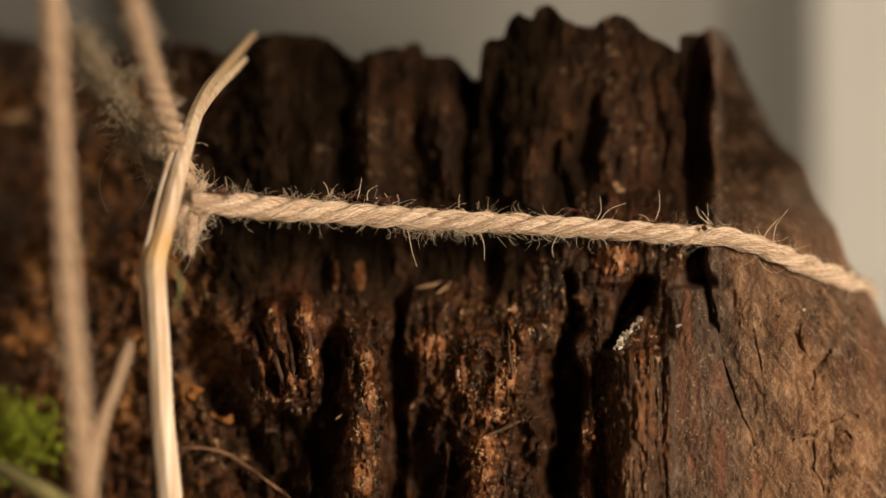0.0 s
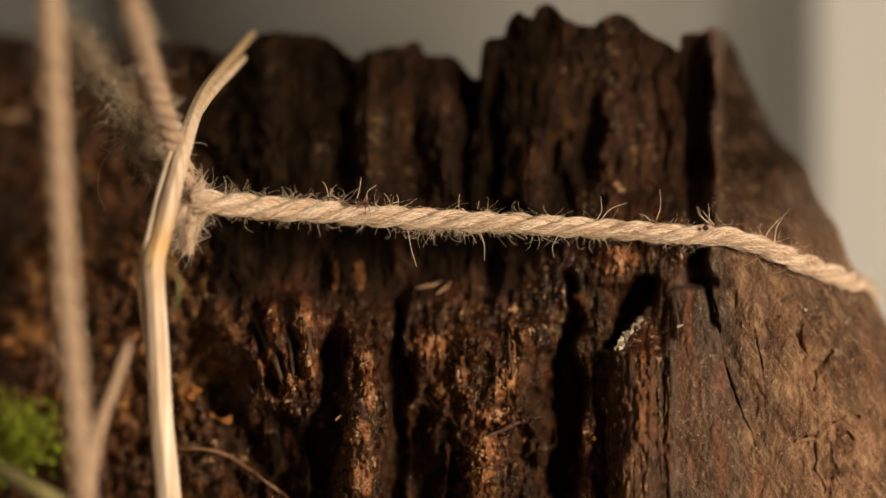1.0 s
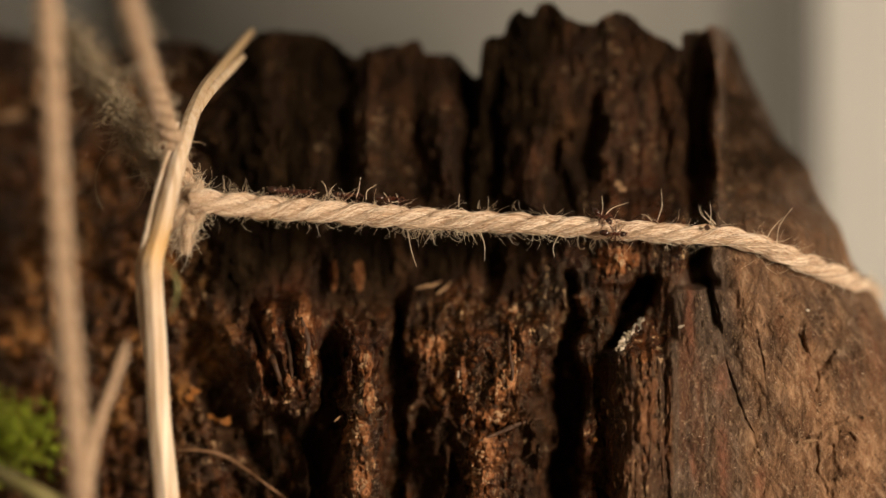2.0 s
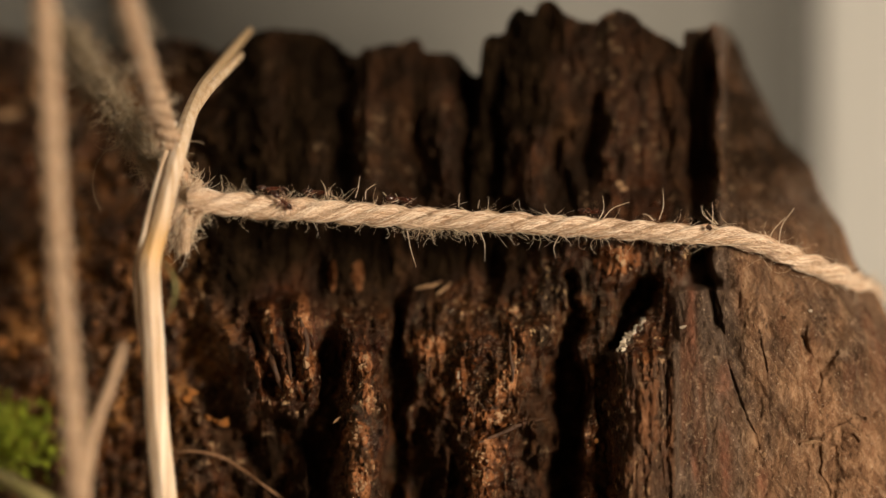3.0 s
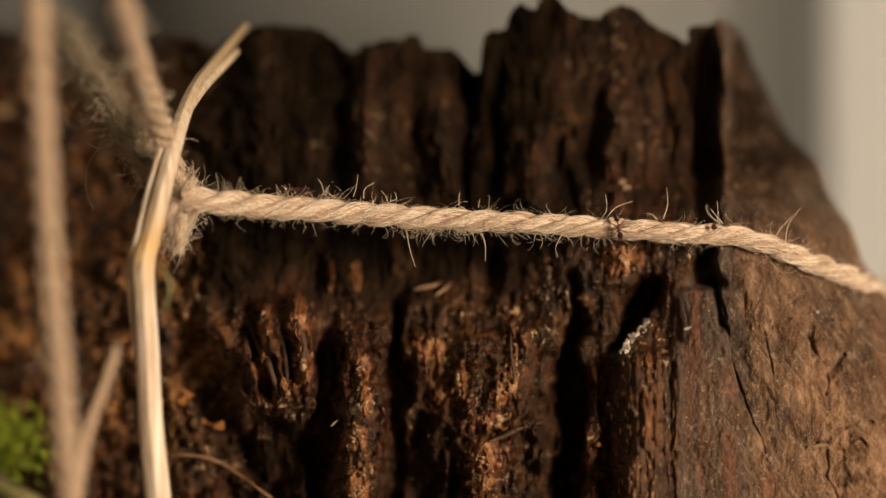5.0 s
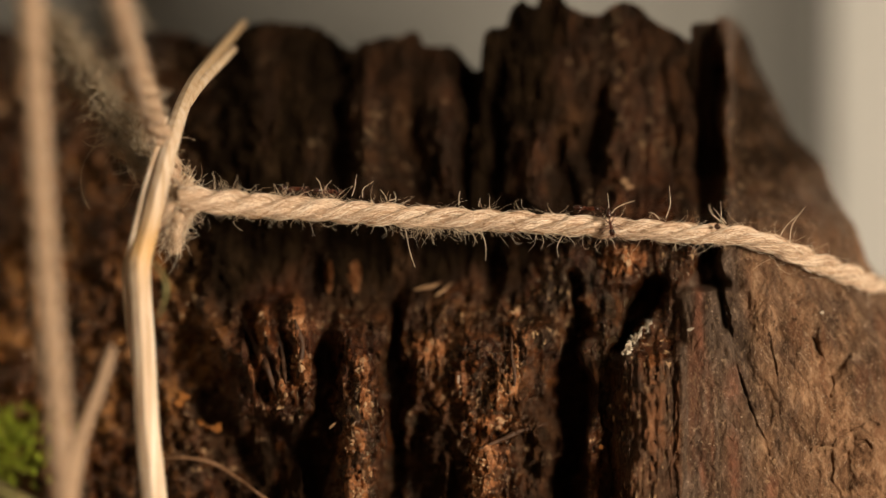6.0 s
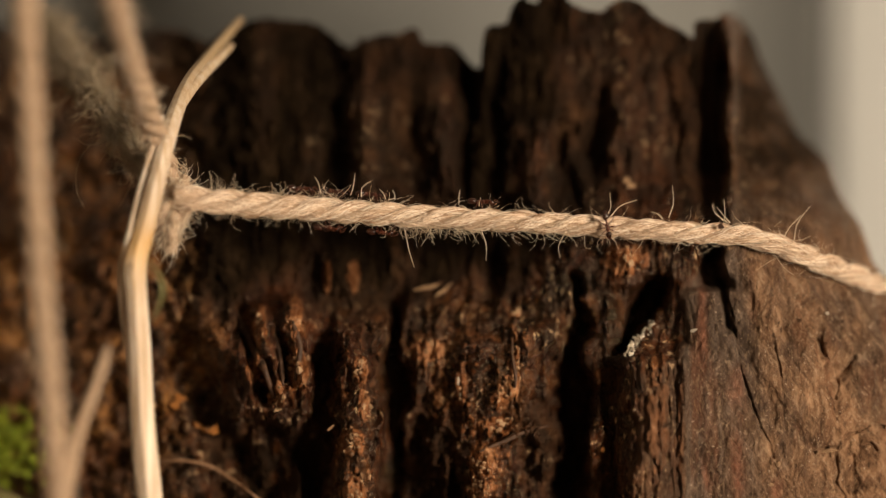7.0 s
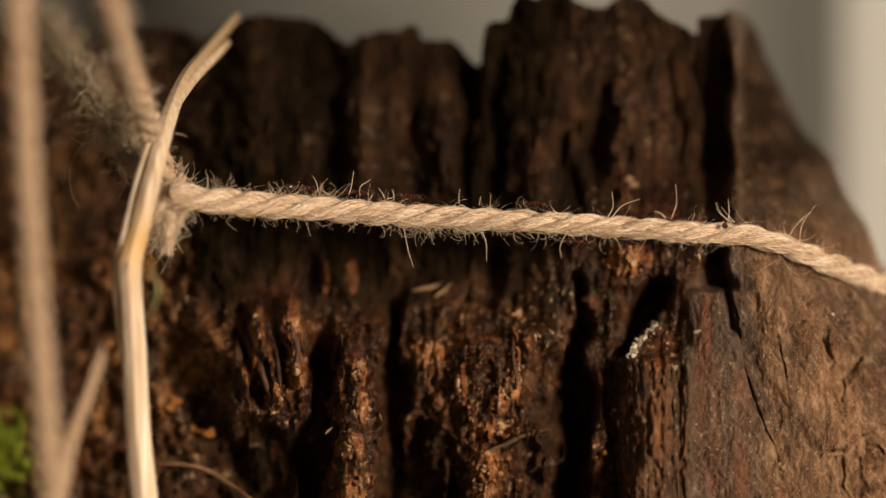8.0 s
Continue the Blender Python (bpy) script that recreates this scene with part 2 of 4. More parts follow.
def straw_skin():
    s = Nodes("straw")
    lines = s.noise(900, 5, 0.65, (1, 1, 0.035))
    color = s.ramp(lines, [(0.34, (0.43, 0.30, 0.19)), (0.44, (0.60, 0.46, 0.33)), (0.53, (0.73, 0.605, 0.48)), (0.63, (0.84, 0.755, 0.65))])
    color = s.mix(s.ramp(s.noise(260, 5, 0.65, (1, 1, 0.25)), [(0.55, 0.0), (0.72, 0.55)]), color, (0.40, 0.26, 0.12))
    color = s.mix(s.attr("node_tint"), color, (0.64, 0.36, 0.085))
    # duller olive tone of the upper stem and tip
    color = s.mix(s.attr("dulled"), color, (0.30, 0.215, 0.125))
    return s.done(color, 0.55, lines, 0.25, 0.0004, 0.3, 0.1)


def plain(name, a, b, scale=800, rough=0.6, spec=0.4, bump=0.4, who=False, sub=0.0):
    s = Nodes(name)
    fac = s.noise(scale, 5, 0.65)
    color = s.ramp(fac, [(0.32, a), (0.68, b)])
    if who:
        color = s.mix(s.maths("MULTIPLY", s.who(), 0.6), color, tuple(v * 0.45 for v in b))
    return s.done(color, rough, s.noise(scale * 3, 4), bump, 0.0003, spec, sub)


def wall_paint(name, a, b):
    s = Nodes(name)
    color = s.ramp(s.noise(14, 5, 0.6), [(0.3, a), (0.7, b)])
    return s.done(color, 0.6, s.noise(500, 4), 0.2, 0.0004, 0.3)


WOOD = decayed_wood()
JUTE = jute("jute", (0.64, 0.49, 0.365))
SKIN_FIBRE = fibre_mix()
FUZZ = loose_fibre()
DULL_JUTE = jute("dull_jute", (0.57, 0.42, 0.305))
GREY_JUTE = jute("weathered_jute", (0.50, 0.42, 0.31))
STRAW = straw_skin()
PALE_CHIP = plain("pale_chip", (0.12, 0.055, 0.024), (0.46, 0.30, 0.17), 1100, 0.6, 0.4, 0.6)
BARK_CHIP = plain("bark_chip", (0.018, 0.008, 0.004), (0.085, 0.038, 0.017), 700, 0.6, 0.4, 0.7)
WHITE_CHIP = plain("lichen_chip", (0.34, 0.27, 0.19), (0.84, 0.77, 0.66), 1500, 0.7, 0.3, 0.7)
AMBER = plain("amber_crumb", (0.10, 0.032, 0.006), (0.42, 0.17, 0.038), 1100, 0.4, 0.5, 0.6)
MOSS = plain("moss_green", (0.15, 0.21, 0.012), (0.42, 0.50, 0.05), 500, 0.55, 0.3, 0.2, sub=0.2)
STEM = plain("dry_stem", (0.16, 0.15, 0.055), (0.34, 0.31, 0.14), 300, 0.5, 0.4, 0.3)
ROOT = plain("rootlet", (0.09, 0.045, 0.022), (0.25, 0.14, 0.075), 600, 0.6, 0.3, 0.4)
ANT_RED = plain("ant_red", (0.042, 0.010, 0.004), (0.105, 0.025, 0.009), 1500, 0.28, 0.55, 0.15)
ANT_DARK = plain("ant_dark", (0.016, 0.006, 0.004), (0.040, 0.013, 0.007), 1500, 0.22, 0.6, 0.15)
WALL = wall_paint("grey_wall_paint", (0.30, 0.285, 0.255), (0.345, 0.327, 0.293))
TRIM = wall_paint("white_trim_paint", (0.415, 0.425, 0.42), (0.455, 0.465, 0.46))
BOARD = wall_paint("grey_post_paint", (0.128, 0.131, 0.126), (0.146, 0.149, 0.144))
PLASTER = wall_paint("pale_plaster", (0.50, 0.48, 0.44), (0.56, 0.54, 0.50))
FLOOR = wall_paint("floor_board_brown", (0.10, 0.065, 0.04), (0.16, 0.105, 0.065))


# ---- room ----
def box(x0, x1, y0, y1, z0, z1):
    v = np.array([(x, y, z) for z in (z0, z1) for y in (y0, y1) for x in (x0, x1)], float)
    return v, [(0, 2, 3, 1), (4, 5, 7, 6), (0, 1, 5, 4), (2, 6, 7, 3), (0, 4, 6, 2), (1, 3, 7, 5)]


def rounded_box(x0, x1, y0, y1, z0, z1, r):
    """An upright board with rounded front edges."""
    rim = [(x0, y1), (x0, y0 + r)] + [(x0 + r - r * math.cos(a), y0 + r - r * math.sin(a)) for a in (0.4, 0.8, 1.2)] + [(x0 + r, y0), (x1 - r, y0)]
    rim += [(x1 - r + r * math.sin(a), y0 + r - r * math.cos(a)) for a in (0.4, 0.8, 1.2)] + [(x1, y0 + r), (x1, y1)]
    n = len(rim)
    v = np.array([(x, y, z) for z in (z0, z1) for x, y in rim])
    return v, [(i, (i + 1) % n, n + (i + 1) % n, n + i) for i in range(n)] + [tuple(range(n))[::-1], tuple(range(n, 2 * n))]


def setting(name, geo, material, label, category):
    me = mesh_from(name, *geo, smooth=False)
    me.materials.append(material)
    return tagged(new(name, me), label, category, kind="structure")


def room():
    t = 0.08
    x0, x1, y0, y1 = WEST - t, EAST + t, FRONT - t, BACK + t
    setting("floor", box(x0, x1, y0, y1, -0.05, 0.0), FLOOR, "dark brown wooden floor under the stump", "floor")
    setting("ceiling", box(x0, x1, y0, y1, TOP, TOP + 0.05), WALL, "plain grey painted ceiling", "ceiling")
    setting("wall_north", box(x0, x1, BACK, y1, 0.0, TOP), PLASTER, "grey painted wall close behind the stump", "wall")
    setting("wall_west", box(x0, WEST, FRONT, BACK, 0.0, TOP), WALL, "plain grey painted side wall", "wall")
    setting("wall_south", box(x0, x1, y0, FRONT, 0.0, TOP), WALL, "plain grey painted wall behind the lens", "wall")
    _, ky, kz, kw, kh = WIN
    a, b, c, d = ky - kw / 2 - 0.02, ky + kw / 2 + 0.02, kz - kh / 2 - 0.02, kz + kh / 2 + 0.02
    setting("wall_east", joined([box(EAST, x1, FRONT, a, 0, TOP), box(EAST, x1, b, BACK, 0, TOP), box(EAST, x1, a, b, 0, c), box(EAST, x1, a, b, d, TOP)]), WALL,
            "grey painted side wall with one window opening", "wall")
    # a white board beside the bent card
    xb = spot(1430, 0, 0.108).x
    setting("board", rounded_box(xb, xb + 0.16, 0.108, BACK - 0.0005, 0.0, TOP, 0.002), TRIM, "white painted upright board on the wall", "board")


def bent_card():
    """A grey card, bent to a soft upright wave, as a screen behind the stump."""
    r, thick, high = 0.061, 0.0012, 0.30
    turn, bow = [radians(-18)], [1.0]
    for angle, radius, count in ((-20, 1.0, 6), (-62, 0.004, 12), (42, r, 50), (-6, 0.004, 12), (-27, 0.038, 18)):
        turn += list(np.linspace(turn[-1], radians(angle), count + 1)[1:])
        bow += [radius] * count
    turn, bow = np.array(turn), np.array(bow)
    go = np.abs(np.diff(turn)) * bow[1:]
    mean = (turn[1:] + turn[:-1]) / 2
    px = np.concatenate([[0], np.cumsum(go * np.cos(mean))])
    py = np.concatenate([[0], np.cumsum(go * np.sin(mean))])
    px, py = px - px[18] + 0.0008 + r * math.sin(turn[18]), py - py[18] + 0.138 - r * math.cos(turn[18])
    px, py = 0.891 * px, 0.122 + 0.891 * (py - 0.122)
    rim = list(zip(px, py)) + list(zip(px - thick * np.sin(turn), py + thick * np.cos(turn)))[::-1]
    n = len(rim)
    verts = np.array([(a, b, z) for z in (0.0, high) for a, b in rim])
    half = n // 2
    faces = [(i, (i + 1) % n, n + (i + 1) % n, n + i) for i in range(n)]
    faces += [(i + 1, i, n - 1 - i, n - 2 - i) for i in range(half - 1)] + [(n + i, n + i + 1, 2 * n - 2 - i, 2 * n - 1 - i) for i in range(half - 1)]
    me = mesh_from("backdrop", verts, faces)
    me.materials.append(BOARD)
    tagged(new("backdrop", me), "smooth grey card bent upright as a screen behind the stump", "backdrop", kind="structure")


room()
bent_card()


# ---- the stump ----
LEFT, FOOT = -350.0, 441 + MID_Z / UNIT
RIM = np.array([(-350, 40), (-200, 70), (-60, 50), (20, 62), (90, 80), (200, 95), (300, 78), (350, 78), (395, 100), (430, 76), (480, 58), (530, 62), (560, 64),
                (582, 72), (602, 86), (616, 101), (630, 107), (641, 103), (649, 92), (690, 85), (715, 84), (735, 75), (745, 79), (751, 98), (800, 102), (812, 110),
                (826, 129), (838, 141), (847, 141), (851, 98), (855, 77), (864, 71), (880, 70), (892, 64), (897, 44), (905, 30), (917, 23), (930, 30),
                (942, 35), (948, 20), (958, 9), (970, 7), (985, 17), (998, 33), (1016, 42), (1050, 48), (1060, 38), (1075, 28), (1090, 25), (1110, 28),
                (1122, 38), (1131, 53), (1155, 70), (1170, 79), (1182, 91), (1189, 90), (1192, 68), (1202, 62), (1230, 58), (1254, 50), (1266, 49)], float)
EDGE = np.array([(48, 1266), (60, 1280), (80, 1296), (100, 1305), (125, 1313), (150, 1326), (200, 1352), (235, 1368), (250, 1376), (260, 1388), (275, 1405),
                 (287, 1419), (300, 1429), (330, 1438), (350, 1447), (375, 1461), (400, 1478), (430, 1489), (460, 1498), (490, 1518), (530, 1545),
                 (600, 1580), (720, 1650), (882, 1720), (1300, 1800), (1900, 1840)], float)


def edge(v):
    return np.interp(v, EDGE[:, 0], EDGE[:, 1])


# grooves: u at the top, v at the top, u at the foot, v at the foot, half width, depth in mm
GROOVES = [(584, 585, 572, 900, 26, 8), (702, 520, 702, 1000, 24, 9), (1002, 555, 1004, 1000, 28, 9), (965, 600, 965, 1000, 50, 3.2), (1000, 480, 1022, 590, 14, 4),
           (1148, 492, 1085, 612, 20, 9), (1226, 60, 1230, 400, 26, 5.5), (1229, 430, 1233, 508, 29, 8), (1244, 490, 1262, 580, 9, 3), (1045, 150, 1040, 330, 15, 2.2), (878, 130, 870, 360, 18, 3),
           (730, 200, 735, 360, 26, 2.2), (1160, 130, 1172, 330, 12, 1.0), (610, 120, 600, 330, 24, 2.2), (830, 150, 828, 360, 12, 2.5),
           (350, 560, 450, 900, 45, 5), (470, 720, 505, 900, 60, 6), (985, 230, 1000, 400, 16, 2.0), (455, 530, 480, 700, 14, 3.5),
           (1066, 630, 1062, 900, 12, 2.0), (744, 730, 748, 960, 24, 4), (800, 800, 790, 900, 10, 3), (1272, 470, 1300, 730, 26, 1.2)]
# ridges, the same way
RIDGES = [(634, 575, 630, 900, 32, 3.2), (530, 520, 560, 670, 26, 3.0), (480, 540, 520, 700, 14, 2.2), (950, 250, 945, 380, 26, 2.5),
          (1075, 180, 1085, 370, 22, 2.5), (660, 180, 650, 360, 30, 2.0), (790, 200, 795, 350, 18, 2.0), (1140, 640, 1130, 950, 44, 2.0),
          (1262, 60, 1262, 420, 14, 3.5), (1085, 425, 1090, 510, 40, 2.4), (945, 560, 930, 700, 42, 2.6), (860, 760, 850, 900, 34, 2.5),
          (600, 440, 620, 520, 40, 1.8), (900, 440, 880, 560, 18, 2.0)]
# fine cracks of the buttress: lines with width and depth in mm
CRACKS = [([(1250, 500), (1264, 545), (1273, 600), (1280, 640), (1292, 680), (1304, 712), (1312, 738)], 2.6, 0.9), ([(1312, 738), (1326, 760), (1334, 790)], 2.2, 0.5),
          ([(1402, 779), (1410, 773), (1440, 771), (1447, 760), (1460, 750), (1486, 741), (1500, 730), (1516, 736)], 2.6, 0.9),
          ([(1437, 785), (1441, 812), (1436, 828), (1452, 850), (1458, 884)], 3.4, 0.6), ([(1466, 786), (1468, 830), (1462, 884)], 4.0, 0.5), ([(1484, 764), (1496, 764), (1506, 776)], 2.6, 0.7),
          ([(1408, 592), (1420, 618), (1436, 640), (1442, 672), (1436, 690)], 3.0, 0.9),
          ([(1436, 648), (1455, 640), (1468, 622)], 3.5, 0.6),
          ([(1335, 600), (1345, 640), (1350, 690)], 2.4, 0.35)]


def streak(u, v, row):
    u0, v0, u1, v1, w, d = row
    s = (v - v0) / (v1 - v0)
    mid = u0 + (u1 - u0) * s
    width = w * (0.85 + 0.3 * np.sin(v / 23.0 + u0))
    ends = step(-0.08, 0.14, s) * step(1.08, 0.86, s)
    return d * ends * np.exp(-np.abs((u - mid) / width) ** 3)


# dents of the buttress: u, v, half width, half height, depth in mm
DENTS = [(1440, 648, 20, 22, 2.0), (1412, 602, 9, 24, 1.5), (1470, 622, 26, 12, 0.9), (1356, 560, 12, 40, 0.7), (1520, 700, 40, 30, 1.0), (1450, 820, 24, 50, 1.0),
         (1380, 480, 30, 14, 0.8), (1330, 700, 14, 60, 0.6), (1500, 770, 40, 14, -0.9), (1400, 740, 36, 20, -0.6)]


def crack_depth(u, v):
    total = np.zeros_like(u)
    for line, w, d in CRACKS:
        best = np.full_like(u, 1e9)
        for (ax, ay), (bx, by) in zip(line[:-1], line[1:]):
            t = np.clip(((u - ax) * (bx - ax) + (v - ay) * (by - ay)) / ((bx - ax) ** 2 + (by - ay) ** 2), 0, 1)
            best = np.minimum(best, np.hypot(u - ax - t * (bx - ax), v - ay - t * (by - ay)))
        best = best + 4 * (vnoise(u / 9.0, v / 9.0, 8) - 0.5)
        d = d * (0.40 + 0.8 * step(0.30, 0.70, fbm(u / 22.0, v / 22.0, 5, 2)))
        total = np.maximum(total, d * np.exp(-(np.maximum(best, 0) / (0.8 * w)) ** 2))
    wave = 16 * (fbm(u / 14.0, v / 20.0, 4, 3) - 0.5)
    for a, b, c, e, d in DENTS:
        total = total + d * np.exp(-((u - a + wave) / c) ** 2 - ((v - b + wave) / e) ** 2)
    return total


def bareness(u, v):
    """Where the bark has gone from the buttress, 0 to 1."""
    border = 1178 + 18 * (vnoise(v / 40.0, 0 * v, 2) - 0.5) + 80 * step(520, 420, v) - 82 * step(600, 650, v + 30 * (vnoise(u / 20.0, v / 20.0, 4) - 0.5))
    shelf = 1 - 0.70 * step(1190, 1176, u) * step(590, 640, v)
    return shelf * step(border - 8, border + 22, u) * (0.22 + 0.78 * step(260, 580, v + 90 * (fbm(u / 50.0, v / 70.0, 9) - 0.5)))


def darkened(u, v):
    """Where the colour is laid darker: upper part, shoulder and painted recess shade."""
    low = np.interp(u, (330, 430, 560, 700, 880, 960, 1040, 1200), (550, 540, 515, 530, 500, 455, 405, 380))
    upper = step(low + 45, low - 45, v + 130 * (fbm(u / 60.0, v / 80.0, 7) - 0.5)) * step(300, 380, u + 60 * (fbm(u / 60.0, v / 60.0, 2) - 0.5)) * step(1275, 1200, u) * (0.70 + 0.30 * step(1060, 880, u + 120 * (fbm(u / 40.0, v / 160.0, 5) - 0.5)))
    # shade of the lower left hollow, painted dark
    recess_shade = np.exp(-np.abs((u - 480 - 0.25 * (v - 800)) / 105) ** 4 - np.abs((v - 820) / 110) ** 4) * step(0.30, 0.45, fbm(u / 30.0, v / 40.0, 3))
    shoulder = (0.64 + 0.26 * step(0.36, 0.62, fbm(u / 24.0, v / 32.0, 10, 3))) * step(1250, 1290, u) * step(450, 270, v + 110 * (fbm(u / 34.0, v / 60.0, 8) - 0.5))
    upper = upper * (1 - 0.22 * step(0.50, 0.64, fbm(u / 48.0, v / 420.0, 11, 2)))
    # upright faces that catch light, painted by thinning the dark colour
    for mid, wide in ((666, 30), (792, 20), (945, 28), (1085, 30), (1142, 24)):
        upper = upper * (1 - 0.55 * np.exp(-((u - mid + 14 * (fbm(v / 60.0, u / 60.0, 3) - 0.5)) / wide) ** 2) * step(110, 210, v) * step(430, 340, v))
    # painted shade on the left side of the middle block
    recess_shade = np.maximum(recess_shade, 0.75 * np.exp(-np.abs((u - 775) / 42) ** 4 - np.abs((v - 800) / 110) ** 4) * step(0.36, 0.52, fbm(u / 22.0, v / 34.0, 9, 3)))
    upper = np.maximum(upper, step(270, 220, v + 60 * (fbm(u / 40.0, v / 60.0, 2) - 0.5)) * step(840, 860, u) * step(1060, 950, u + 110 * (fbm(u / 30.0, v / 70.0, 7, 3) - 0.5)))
    # painted shade of the recess right of the middle block
    recess_shade = np.maximum(recess_shade, 0.7 * np.exp(-np.abs((u - 972) / 50) ** 4 - np.abs((v - 810) / 110) ** 4))
    return np.maximum(np.maximum(upper, 0.78 * recess_shade), shoulder)


def mouldy(u, v):
    """Ochre leaf mould."""
    patch = 0.25 + 0.75 * np.maximum(np.exp(-((u - 140) / 140) ** 2 - ((v - 465) / 85) ** 2), step(0.50, 0.62, fbm(u / 60.0, v / 60.0, 4, 3)))
    return patch * step(440, 300, u + 160 * (fbm(u / 80.0, v / 80.0, 1) - 0.5)) * step(60, 200, v) + 0.2 * np.exp(-((u - 800) / 70) ** 2 - ((v - 640) / 110) ** 2)


def grainy(u, v):
    """Where the rotten face breaks into small lumps, 0 to 1."""
    smooth = np.exp(-np.abs((u - 948) / 36) ** 4 - np.abs((v - 625) / 80) ** 4)
    return step(500, 590, v + 60 * (fbm(u / 40.0, v / 40.0, 5, 2) - 0.5)) * step(1050, 1010, u) * step(560, 612, u) * (1 - 0.92 * smooth)


def grains(u, v):
    """Pale bits among the lumps."""
    near, _, own = lumps(u + 5 * (vnoise(u / 8.0, v / 8.0, 3) - 0.5), v, 11.0, 13.0, 2)
    zone = np.zeros_like(np.asarray(u, float))
    for a, b, c, d in ((650, 650, 34, 70), (635, 790, 34, 90), (800, 610, 62, 50), (815, 690, 50, 70), (885, 660, 30, 70), (862, 810, 42, 90), (905, 600, 22, 70)):
        zone = np.maximum(zone, np.exp(-((u - a) / c) ** 2 - ((v - b) / d) ** 2))
    tiny, _, mine = lumps(u, v, 5.5, 6.0, 6)
    return np.maximum(step(0.46, 0.28, near) * (own > 0.85) * step(0.2, 0.6, zone), 0.8 * step(0.42, 0.25, tiny) * (mine > 0.90) * step(0.12, 0.45, zone))


def slaty(u, v):
    """The grey strip of the buttress beside the bark."""
    return step(1170, 1186, u) * step(1330, 1270, u + 60 * (fbm(u / 40.0, v / 120.0, 3) - 0.5) - 0.06 * (v - 500)) * (1 - 0.25 * step(600, 780, v))


def reddened(u, v):
    """Red-brown bands that run down the grey strip."""
    total = np.zeros_like(np.asarray(u, float))
    for a, b, wide, v0, v1 in ((1276, 1270, 13, 640, 1000), (1218, 1214, 8, 470, 640), (1222, 1220, 6, 790, 850), (1200, 1190, 10, 420, 500), (1340, 1338, 12, 820, 1000)):
        mid = a + (b - a) * (v - v0) / (v1 - v0) + 12 * (fbm(v / 40.0, u / 90.0, 6, 3) - 0.5)
        total = np.maximum(total, np.exp(-((u - mid) / wide) ** 2) * step(v0 - 20, v0 + 30, v) * step(v1 + 20, v1 - 30, v))
    return total


# pale wood laid open, lit lumps painted paler: u, v, half width, half height
PALE = [(648, 640, 14, 26), (632, 765, 22, 26), (655, 705, 10, 30), (880, 690, 14, 20), (872, 738, 30, 16), (850, 805, 26, 44), (903, 640, 10, 60), (545, 640, 22, 40),
        (482, 570, 14, 34), (510, 685, 14, 22), (905, 548, 10, 8), (1085, 460, 40, 26), (640, 850, 20, 30), (592, 486, 7, 28),
        (815, 665, 10, 34), (1142, 720, 18, 100), (760, 610, 30, 20), (1184, 740, 8, 120), (635, 488, 12, 26), (540, 560, 16, 36), (470, 640, 12, 26)]


def paleness(u, v):
    total = np.zeros_like(np.asarray(u, float))
    for a, b, c, d in PALE:
        total = np.maximum(total, np.exp(-((u - a) / c) ** 2 - ((v - b) / d) ** 2))
    return step(0.30, 0.52, total * (2.4 * fbm(u / 9.0, v / 15.0, 6, 4) - 0.12))


